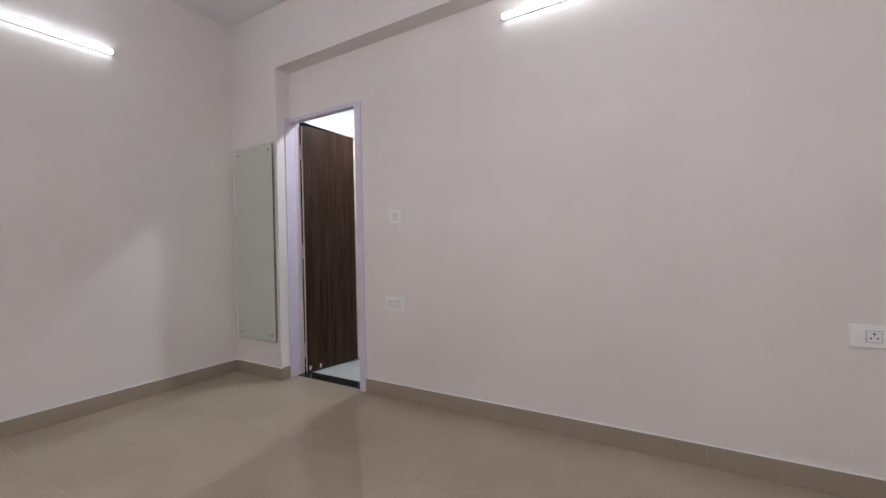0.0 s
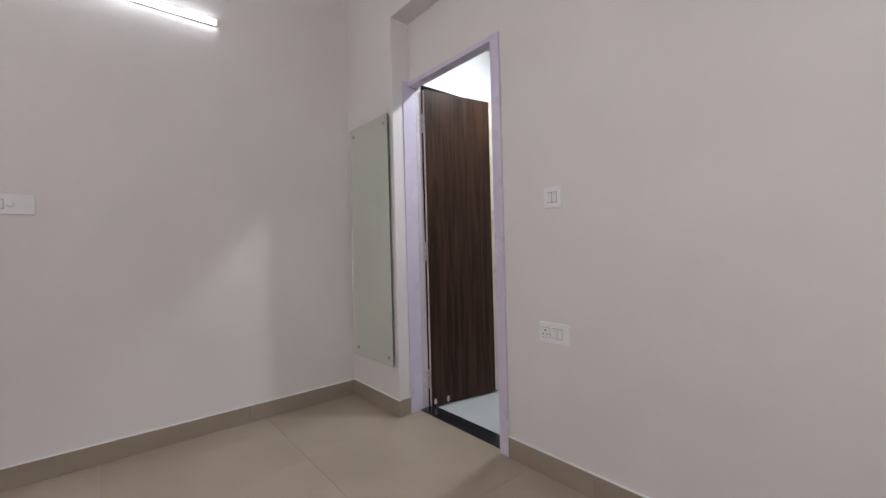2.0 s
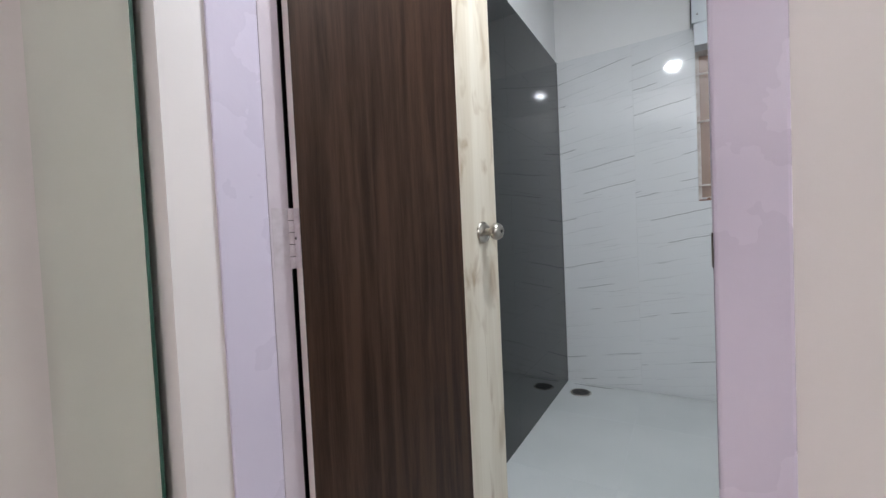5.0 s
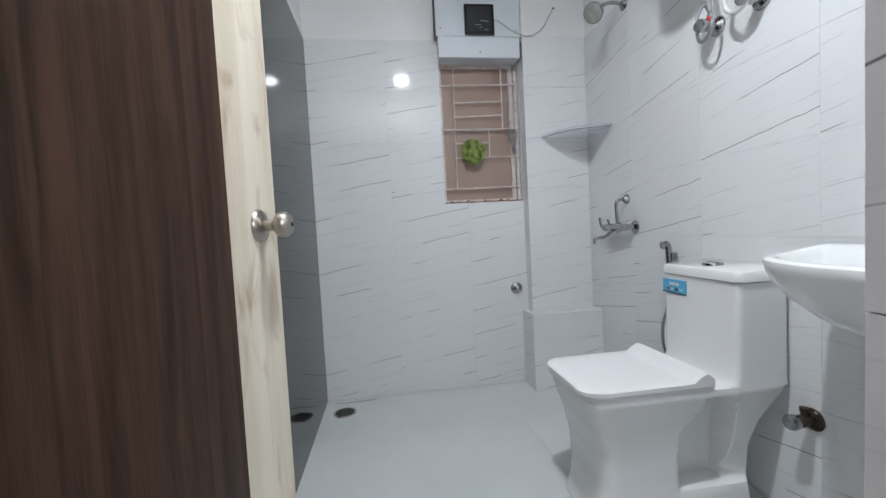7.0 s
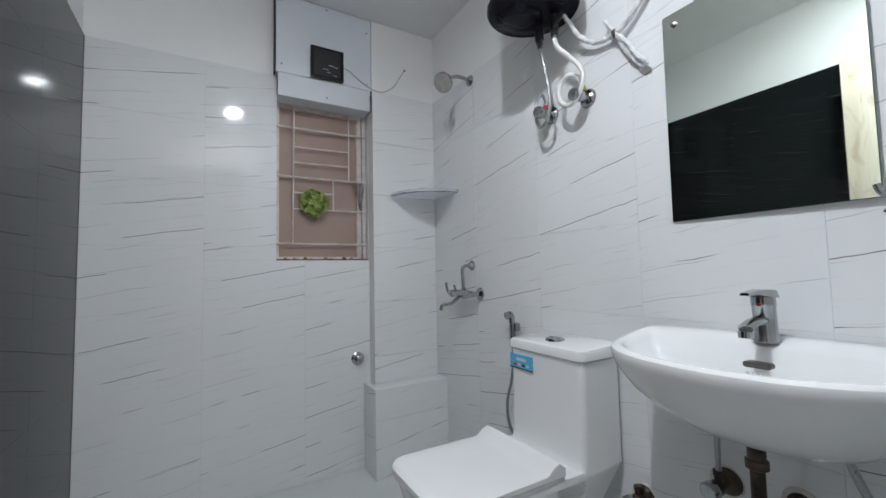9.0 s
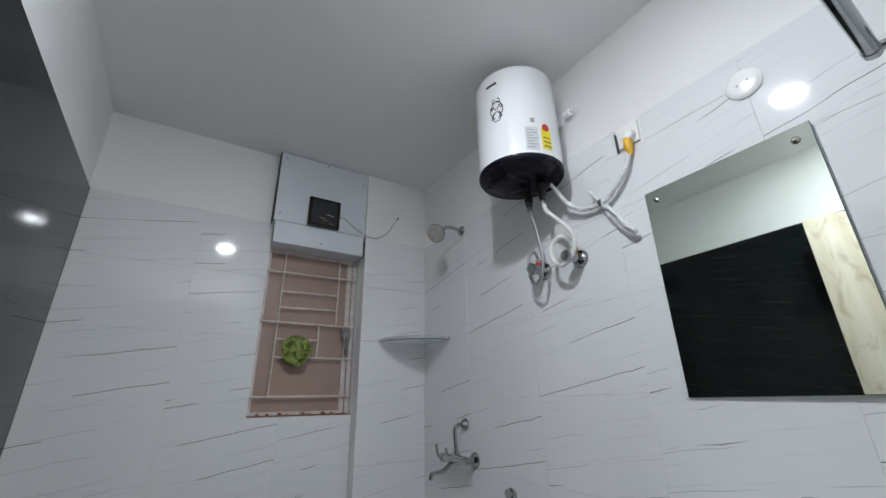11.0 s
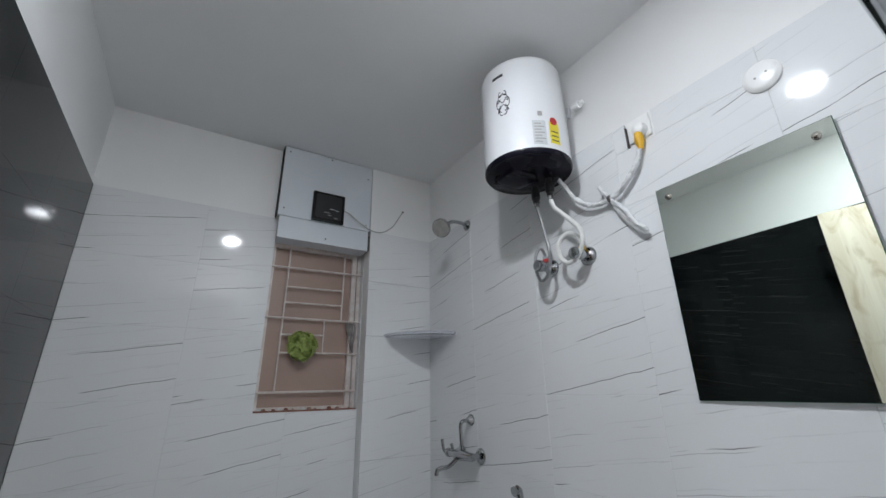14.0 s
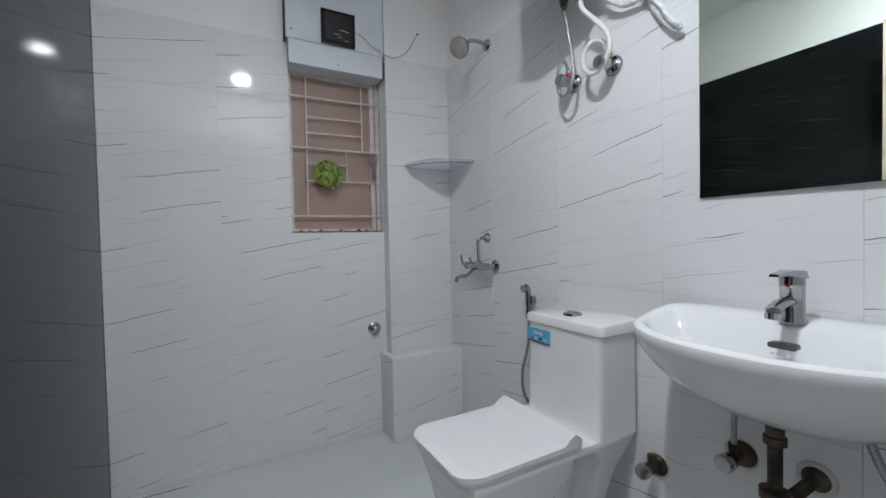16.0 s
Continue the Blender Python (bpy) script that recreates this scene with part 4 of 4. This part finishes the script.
    # fittings under the base
    for y, s in ((1.150, 0), (1.075, 1)):
        f = part("pipe_fitting", lathe([(0.012, 0.0), (0.012, 0.020), (0.017, 0.022), (0.017, 0.060), (0.013, 0.064), (0.013, 0.078)], axis((1.565, y, z0 - 0.016), (0, 0, -1)), 18), BLACK, ob, "black plastic pipe fitting", True)
        if s:
            part("relief_lever", tube([(1.565, y, z0 - 0.055), (1.56, y - 0.03, z0 - 0.052), (1.555, y - 0.05, z0 - 0.045)], 0.007, 10), BLACK, f, "", True)
        part("nut", lathe([(0.0105, 0.077), (0.0105, 0.095)], axis((1.565, y, z0 - 0.016), (0, 0, -1)), 6), CHROME, f)
    return ob


heater()
h1 = thing("heater_hose", "thin steel braided hose looping to the valve", "hose", "flexible hoses")
part("hose", tube([(1.565, 1.150, 1.91), (1.585, 1.141, 1.80), (1.592, 1.135, 1.70), (1.592, 1.150, 1.64), (1.598, 1.193, 1.622), (1.604, 1.222, 1.66), (1.606, 1.222, 1.73), (1.62, 1.205, 1.762), (1.638, 1.200, 1.73)], 0.0065, 10), BRAID, h1, "", True)
h2 = thing("heater_hose", "thick white plastic hose looping to the valve", "hose", "flexible hoses")
part("hose", tube([(1.565, 1.075, 1.91), (1.570, 1.068, 1.875), (1.585, 1.030, 1.825), (1.597, 0.992, 1.770), (1.600, 0.985, 1.720), (1.600, 1.015, 1.670), (1.600, 1.057, 1.658), (1.600, 1.092, 1.690), (1.600, 1.092, 1.740), (1.610, 1.060, 1.772), (1.630, 1.032, 1.760), (1.640, 1.022, 1.725)], 0.0088, 12), HOSE, h2, "", True)
cb = thing("heater_cable", "white heater cable wrapped in loose clear plastic", "cable")
part("wrapped_cable", tube([(1.585, 1.045, 1.985), (1.620, 1.010, 1.900), (1.638, 0.973, 1.862), (1.645, 0.930, 1.848), (1.645, 0.884, 1.848), (1.645, 0.840, 1.862), (1.645, 0.800, 1.895), (1.648, 0.769, 1.932), (1.652, 0.750, 1.985)], 0.0085, 12, 8, 0.75), FILM, cb, "", True)
part("loop", tube([(1.645, 0.884, 1.845), (1.638, 0.840, 1.795), (1.638, 0.800, 1.728), (1.645, 0.780, 1.702), (1.652, 0.798, 1.700), (1.652, 0.832, 1.745), (1.648, 0.872, 1.825)], 0.0075, 12, 8, 0.8), FILM, cb, "", True)
part("tie_tail", tube([(1.645, 0.884, 1.848), (1.638, 0.900, 1.878), (1.635, 0.915, 1.905)], 0.0065, 10, 6, 0.7), FILM, cb, "", True)
part("twist_tie", lathe([(0.015, -0.005), (0.015, 0.005)], axis((1.645, 0.884, 1.847), (0.1, -1, 0.2)), 14), SLATE, cb)
pg = thing("power_plug", "white three pin plug with yellow cap", "plug")
part("plug_body", lathe([(0.024, 0.0), (0.026, 0.006), (0.022, 0.026), (0.014, 0.032), (0.0, 0.033)], axis((1.672, 0.745, 2.050), (-1, 0, 0)), 24), PLATE, pg, "", True)
part("cord_cap", lathe([(0.013, 0.0), (0.016, 0.03), (0.008, 0.062)], axis((1.652, 0.747, 2.036), (0, 0, -1)), 12), YELLOW, pg, "yellow plastic tag", True)
sk = thing("heater_socket", "white recessed socket box in cut-out tile", "socket")
part("socket_plate", box(1.6685, 1.677, 0.712, 0.792, 2.022, 2.105, 0.002), PLATE, sk)
part("side_edge", box(1.6640, 1.6775, 0.7950, 0.7985, 2.012, 2.090), SLATE, sk, "dark rough cut edge")

rb = thing("junction_cover", "round white plastic junction cover with two screws", "junction cover")
part("cover", lathe([(0.044, 0.0), (0.044, 0.004), (0.039, 0.009), (0.030, 0.011), (0.0, 0.012)], axis((1.669, 0.402, 2.008), (-1, 0, 0)), 36), PLATE, rb, "", True)
for s in (-1, 1):
    part("screw", lathe([(0.0032, 0.010), (0.0032, 0.0128), (0.0, 0.013)], axis((1.669, 0.402 + s * 0.013, 2.008 - 0.002 * s), (-1, 0, 0)), 12), GREYMOD, rb)

m2 = wall_mirror("bathroom_mirror", "frameless rectangular mirror bolted above wash basin", -0.736, -0.306, 1.197, 1.817, 0.008, 0.035, (1.782,))
m2.matrix_basis = pose(BX1 - 0.0105, 0, 0, 0, 0, -91)

# ---- small fittings ----
tr = thing("towel_rail", "straight chrome towel rail beside the doorway", "towel rail")
part("bar", lathe([(0.0135, -0.3), (0.0135, 0.3)], Matrix.Translation((1.13, 0.158, 1.775)) @ Matrix.Rotation(radians(90), 4, "Y"), 20), CHROME, tr, "", True)
for x in (0.83, 1.43):
    p = part("post", lathe([(0.022, 0.0), (0.022, 0.005), (0.009, 0.010), (0.009, 0.058)], axis((x, 0.1005, 1.775), (0, 1, 0)), 20), CHROME, tr, "", True)
    part("end_ring", lathe([(0.015, -0.008), (0.015, 0.008)], Matrix.Translation((x, 0.158, 1.775)) @ Matrix.Rotation(radians(90), 4, "Y"), 20), CHROME, tr, "", True)

hk = thing("robe_hook", "small chrome double hook beside the mirror", "hook")
part("back_plate", box(1.660, 1.669, 0.255, 0.290, 1.175, 1.235, 0.003), CHROME, hk)
part("hook_arm", tube([(1.662, 0.272, 1.222), (1.64, 0.276, 1.218), (1.628, 0.290, 1.228), (1.626, 0.296, 1.245)], 0.006, 10), CHROME, hk, "", True)
part("hook_arm", tube([(1.662, 0.272, 1.190), (1.635, 0.274, 1.182), (1.622, 0.284, 1.192)], 0.006, 10), CHROME, hk, "", True)
hk.location = (0, 0.012, -0.025)


def corner_shelf():
    ob = thing("corner_shelf", "clear acrylic quarter-round corner shelf", "shelf")
    x0, y0, z, r = 1.669, CY - 0.001, 1.503, 0.285
    n = 18
    bm_ = rings([[(x0, y0, zz)] + [(x0 - rr * math.cos(radians(90 * k / n)), y0 - rr * 0.93 * math.sin(radians(90 * k / n)), zz) for k in range(n + 1)] for zz, rr in ((z, r), (z + 0.006, r))])
    part("tray", bm_, CLEAR, ob, "clear acrylic tray")
    rim = tube([(x0 - r * math.cos(radians(90 * k / n)), y0 - r * 0.93 * math.sin(radians(90 * k / n)), z + 0.013) for k in range(n + 1)], 0.0075, 8, 1)
    part("rim", rim, CLEAR, ob, "thick clear front rim", True)
    return ob


corner_shelf()


# ---- window ----
def window():
    ob = tagged(thing("window_1", "small barred bathroom window closed with brown panel", "window", "", "structure"))
    part("pane", box(WX0 - 0.02, WX1 + 0.02, 2.3245, 2.3295, WZ0 - 0.02, 2.11), PANEL, ob, "dull pinkish brown glazed panel")
    f = part("window_frame", box(WX0, WX0 + 0.018, 2.304, 2.324, WZ0, 2.1), BARS, ob)
    part("window_frame", box(WX1 - 0.055, WX1 - 0.03, 2.304, 2.324, WZ0, 2.1), BARS, ob)
    part("window_frame", box(WX1 - 0.024, WX1 - 0.004, 2.302, 2.324, WZ0, 2.1), BARS, ob)
    part("window_frame", box(WX0 + 0.018, WX1 - 0.055, 2.304, 2.324, WZ0, WZ0 + 0.022), BARS, ob)
    part("window_frame", box(WX0 + 0.018, WX1 - 0.055, 2.304, 2.324, 1.965, 1.99), BARS, ob)
    yb = 2.295

    def bar(xa, za, xb, zb, r=0.0046):
        part("grille_bar", tube([(xa, yb, za), ((xa + xb) / 2 + 0.001, yb + 0.001, (za + zb) / 2), (xb, yb, zb)], r, 8, 3), BARS, ob, "", True)

    L, R, V1, V2, V3 = WX0 - 0.004, WX1 + 0.004, 0.869, 1.168, 1.078
    for za, zb in ((1.858, 1.866), (1.592, 1.594), (1.231, 1.234)):
        bar(L, za, R, zb, 0.0056)
    bar(V1, 2.02, V1 - 0.006, 1.232)
    bar(V2, 2.02, V2, 1.594)
    bar(V3, 1.594, V3, 1.42)
    bar(V1, 1.756, V2, 1.762)
    bar(V1, 1.672, V2, 1.678)
    bar(V1, 1.508, V3, 1.512)
    bar(V1 - 0.004, 1.419, R, 1.422)
    bar(L, 1.985, R, 1.99)
    s = part("window_sill", box(WX0 + 0.002, WX1 - 0.002, 2.266, 2.323, WZ0 + 0.001, WZ0 + 0.008), SILL_RUST, ob, "rust stained bare sill")
    for k in range(14):
        x = WX0 + 0.02 + 0.034 * k + random.uniform(-0.01, 0.01)
        q = random.uniform(0.006, 0.014)
        bmr = lathe([(q, 0.0), (q * 0.8, q * 0.7), (q * 0.3, q)], Matrix.Translation((x, 2.285 + random.uniform(0, 0.03), WZ0 + 0.007)), 7)
        part("plaster_crumb", bmr, SILL_RUST if k % 3 else GROUT, s)
    part("reveal", box(WX1 - 0.0035, WX1 - 0.0005, 2.266, 2.324, WZ0 + 0.009, 2.1), GROUT, ob)


window()


def fan_box():
    ob = thing("boxed_panel", "pale grey painted board box above the window", "panel box")
    part("upper_board", box(0.764, 1.270, 2.190, 2.202, 2.106, BZ - 0.004, 0.002), BOARD, ob)
    part("lower_board", box(0.773, 1.262, 2.190, 2.202, 1.984, 2.1045, 0.002), BOARD, ob)
    part("underside", box(0.778, 1.262, 2.203, 2.335, 1.985, 1.997), BOARD, ob)
    part("gap_strip", box(0.7595, 0.7635, 2.1995, 2.25, 2.106, BZ - 0.004), HOLE, ob, "dark gap along edge")
    part("side_clip", box(1.2630, 1.2725, 2.184, 2.256, 1.988, 2.078, 0.002), SLATE, ob, "dark metal side clip")
    for x, z in ((0.79, 2.49), (1.245, 2.44), (0.79, 2.15), (1.245, 2.14), (1.02, 2.015), (1.02, 2.505)):
        part("screw", lathe([(0.004, 0.0), (0.0035, 0.0025), (0.0, 0.003)], axis((x, 2.190, z), (0, -1, 0)), 10), SLATE, ob)
    ctl = thing("black_control_panel", "square glossy black panel on the grey board", "control panel")
    part("case", box(0.931, 1.107, 2.166, 2.1898, 2.108, 2.280, 0.005), GLOSS_BLACK, ctl)
    part("rim", rings([[(x, y, z) for x, z in round_rect(1.019, 2.194, 0.072 + d, 0.070 + d, 0.01, 4)] for y, d in ((2.1660, 0.0), (2.1648, -0.002))]), BLACK, ctl)
    for k, (dx, dz, w) in enumerate(((0.02, -0.012, 0.03), (0.045, -0.016, 0.02), (-0.01, -0.036, 0.035), (0.04, -0.062, 0.022), (0.005, -0.05, 0.02))):
        part("printed_bar", box(1.019 + dx - w / 2, 1.019 + dx + w / 2, 2.1638, 2.1646, 2.194 + dz, 2.197 + dz), LABEL_GREY if k < 2 else GREYMOD, ctl, "faint printed line")
    w = thing("panel_cable", "thin grey cable hanging from panel to wall", "cable")
    part("wire", tube([(1.107, 2.178, 2.196), (1.14, 2.176, 2.185), (1.20, 2.176, 2.145), (1.262, 2.174, 2.112), (1.33, 2.170, 2.105), (1.40, 2.172, 2.150), (1.445, 2.176, 2.22), (1.478, 2.1925, 2.272)], 0.0028, 8), GREYMOD, w, "", True)
    part("wall_hole", lathe([(0.007, 0.0), (0.006, 0.002), (0.0, 0.002)], axis((1.483, 2.1925, 2.278), (0, -1, 0)), 12), SLATE, w)


fan_box()


def loofah():
    ob = thing("loofah", "bright green net bath sponge hanging on bars", "bath sponge")
    rnd = random.Random(4)
    bm_ = bmesh.new()
    c = Vector((0.968, 2.262, 1.452))
    for k in range(150):
        d = Vector((rnd.gauss(0, 1), rnd.gauss(0, 1) * 0.8, rnd.gauss(0, 1))).normalized()
        side = d.orthogonal().normalized()
        side.rotate(Matrix.Rotation(rnd.uniform(0, 6.28), 3, d))
        ln, w = rnd.uniform(0.045, 0.078), rnd.uniform(0.012, 0.024)
        prev = None
        for q in range(6):
            t = q / 5
            mid = c + d * ln * (0.15 + 0.85 * t) * (1, 0.45, 1)[0]
            mid.y = c.y + (mid.y - c.y) * 0.42
            wob = side * (w * (0.4 + t)) + d.cross(side) * 0.009 * math.sin(q * 2.1 + k)
            a, b = bm_.verts.new(mid + wob), bm_.verts.new(mid - wob + d.cross(side) * 0.01 * math.cos(q * 2.4))
            if prev:
                bm_.faces.new((prev[0], a, b, prev[1]))
            prev = (a, b)
    part("net_ruffle", bm_, LOOFAH, ob)
    part("cord", tube([(0.968, 2.27, 1.47), (0.972, 2.285, 1.505), (0.974, 2.300, 1.515), (0.972, 2.288, 1.50)], 0.0025, 6), LOOFAH, ob)


loofah()


def rag():
    ob = thing("cloth_rag", "small grey rag tucked behind window grille", "cloth")
    bm_ = bmesh.new()
    nx, nz = 8, 14
    g = [[bm_.verts.new((1.222 + 0.055 * (i / nx - 0.5) * (1.0 - 0.75 * j / nz) + 0.012 * j / nz, 2.276 + 0.012 * math.sin(i * 1.9 + j * 0.5), 1.585 - 0.15 * j / nz + 0.006 * math.sin(i * 2.2))) for i in range(nx + 1)] for j in range(nz + 1)]
    for j in range(nz):
        for i in range(nx):
            bm_.faces.new((g[j][i], g[j][i + 1], g[j + 1][i + 1], g[j + 1][i]))
    ext = bmesh.ops.extrude_face_region(bm_, geom=list(bm_.faces))
    for v in [q for q in ext["geom"] if isinstance(q, bmesh.types.BMVert)]:
        v.co.y += 0.006
    tagged(part("fabric", bm_, RAG, ob, "", True))


rag()

dr = thing("floor_drain", "round dark floor drain in the grey tiles", "drain")
part("grate", lathe([(0.0, 0.0035), (0.052, 0.0035), (0.056, 0.0025)], Matrix.Translation((0.128, 2.085, 0)), 32, False), SLATE, dr)
part("ring", lathe([(0.052, 0.0036), (0.060, 0.0036), (0.063, 0.001), (0.052, 0.001)], Matrix.Translation((0.128, 2.085, 0)), 32, False), STEEL, dr, "", True)
for k in range(-3, 4):
    hw = math.sqrt(0.048 ** 2 - (0.013 * k) ** 2)
    part("grate_slot", box(0.128 - hw, 0.128 + hw, 2.085 + 0.013 * k - 0.003, 2.085 + 0.013 * k + 0.003, 0.0036, 0.0042), HOLE, dr)
part("cut_line", box(0.06, 0.295, 2.215, 2.219, 0.0002, 0.0012), SLATE, dr, "thin dark cut in floor")


# ---- tiles ----
MESHES = {}


def tile_mesh(w, h, mat, th=TH, edge=0.0006):
    """Tile with its face at y = -th, seen from -y; x along, z up; eased edges."""
    key = (round(w, 4), round(h, 4), mat.name, th)
    if key not in MESHES:
        a, c = w / 2, h / 2
        edge = 0.0002 if mat is BLACK_TILE else edge
        sec = [[(-x, y, -z), (x, y, -z), (x, y, z), (-x, y, z)] for x, y, z in ((a, 0, c), (a, -th + edge, c), (a - edge, -th, c - edge))]
        MESHES[key] = finish("tile", rings(sec), mat)
    return MESHES[key]


def cut(rect, holes):
    out = [rect]
    for hx0, hx1, hz0, hz1 in holes:
        nxt = []
        for x0, x1, z0, z1 in out:
            if hx1 <= x0 or hx0 >= x1 or hz1 <= z0 or hz0 >= z1:
                nxt.append((x0, x1, z0, z1))
                continue
            if z0 < hz0:
                nxt.append((x0, x1, z0, hz0))
            if hz1 < z1:
                nxt.append((x0, x1, hz1, z1))
            if x0 < hx0:
                nxt.append((x0, hx0, max(z0, hz0), min(z1, hz1)))
            if hx1 < x1:
                nxt.append((hx1, x1, max(z0, hz0), min(z1, hz1)))
        out = nxt
    return [r for r in out if r[1] - r[0] > 0.006 and r[3] - r[2] > 0.006]


def lay(owner, m, width, height, first, tw, tall, mat, holes=(), joint=0.0013, th=TH, z_first=0.0, name="tile"):
    """Tiles over a rectangle of the plane x-z of m, from x = 0 and z = 0; columns break at first + k * tw."""
    inv = owner.matrix_world.inverted()
    xs = [0.0] + [x for x in (first + k * tw for k in range(-2, 60)) if 0.004 < x < width - 0.004] + [width]
    zs = [0.0] + [z for z in (z_first + k * tall for k in range(-2, 60)) if 0.004 < z < height - 0.004] + [height]
    for x0, x1 in zip(xs, xs[1:]):
        for z0, z1 in zip(zs, zs[1:]):
            for a, b, c, d in cut((x0, x1, z0, z1), holes):
                w, h = b - a - joint, d - c - joint
                ob = new(name, tile_mesh(w, h, mat, th))
                ob.parent = owner
                ob.matrix_basis = inv @ m @ Matrix.Translation(((a + b) / 2, 0, (c + d) / 2))


obs = bpy.data.objects
# white window wall, facing -y
lay(obs["wall_bath_window"], pose(BX0, BY1 + TH, 0), WX1 - BX0, TILE_TOP, 0.447, 0.462, 0.30, TILE, [(WX0 - BX0, 9, WZ0, 9)], z_first=0.01)
lay(obs["pier"], pose(WX1, CY + TH, 0.46), BX1 - WX1, TILE_TOP - 0.46, 0.5, 0.6, 0.30, TILE, z_first=0.15)
lay(obs["ledge"], pose(1.235, 2.083, 0), BX1 - 1.235, 0.46, 0.6, 0.6, 0.30, TILE)
lay(obs["ledge"], pose(1.243, 2.2625, 0, 0, 0, -90), 0.180, 0.46, 0.5, 0.6, 0.30, TILE)
lay(obs["ledge"], pose(1.235, 2.075, 0.452, -90, 0, 0), BX1 - 1.235, 0.108, 0.6, 0.6, 0.30, TILE)
# right wall, facing -x: its x runs towards -y
NOTCH = (BY1 - 0.800, BY1 - 0.703, 2.010, 9)
lay(obs["wall_bath_right"], pose(BX1 + TH, BY1, 0, 0, 0, -90), BY1 - BY0, TILE_TOP, BY1 - 1.750, 0.450, 0.30, TILE, [NOTCH], z_first=0.01)
# black wall, facing +x: its x runs towards +y
lay(obs["wall_bath_left"], pose(BX0 - TH, BY0, 0, 0, 0, 90), BY1 - BY0, TILE_TOP, 0.34, 0.450, 0.30, BLACK_TILE, joint=0.0003, z_first=0.01)
# beside the doorway, facing +y
lay(obs["wall_bath_door"], pose(BX1, 0.0965, 0, 0, 0, 180), BX1 - 0.7755, TILE_TOP, 0.45, 0.450, 0.30, TILE, th=0.0035, z_first=0.01)
lay(obs["wall_door"], pose(0.7754, 0.0995, 0, 0, 0, -90), 0.053, 2.09, 0.5, 0.5, 0.30, TILE, th=0.003, z_first=0.01)
# bathroom floor, faces up
lay(obs["floor_bathroom"], pose(BX0, 0.1255, -0.006, -90, 0, 0), BX1 - BX0, BY1 - 0.1255, 0.45, 0.60, 0.60, BATH_FLOOR, joint=0.0006, th=0.006, z_first=0.45)
lay(obs["floor_bedroom"], pose(RX0, RY0, -0.010, -90, 0, 0), RX1 - RX0, 0.02 - RY0, 0.68, 0.80, 0.80, BED_FLOOR, joint=0.0005, th=0.010, z_first=0.55)

# skirting tiles, 0.1 high
for nm, m, w in (("skirting_door_wall", pose(0.781, 0.0, 0), RX1 - 0.781), ("skirting_column", pose(RX0 + 0.012, -0.13, 0), -RX0 + 0.014), ("skirting_left", pose(RX0, RY0, 0, 0, 0, 90), -0.13 - RY0), ("skirting_column_side", pose(0.014, -0.13, 0, 0, 0, 90), 0.075), ("skirting_back", pose(RX1, RY0, 0, 0, 0, 180), RX1 - RX0), ("skirting_right", pose(RX1, 0, 0, 0, 0, -90), -RY0)):
    sk_ob = tagged(new(nm), "beige glazed skirting tiles along the wall", "skirting", "", "structure")
    lay(sk_ob, m, w, 0.10, 0.45, 0.80, 0.2, SKIRT, joint=0.001, th=0.012, name="skirting_tile")

# white strips that paint the bright highlight along the top of the skirting
for nm, bm in (("caulk_left", box(RX0, RX0 + 0.011, RY0, -0.142, 0.1, 0.1035)), ("caulk_column", box(RX0, 0.025, -0.141, -0.13, 0.1, 0.1035)), ("caulk_door_wall", box(0.781, RX1, -0.011, 0.0, 0.1, 0.1035))):
    structure(nm, bm, PLATE, "thin white strip painting the highlight above the skirting")
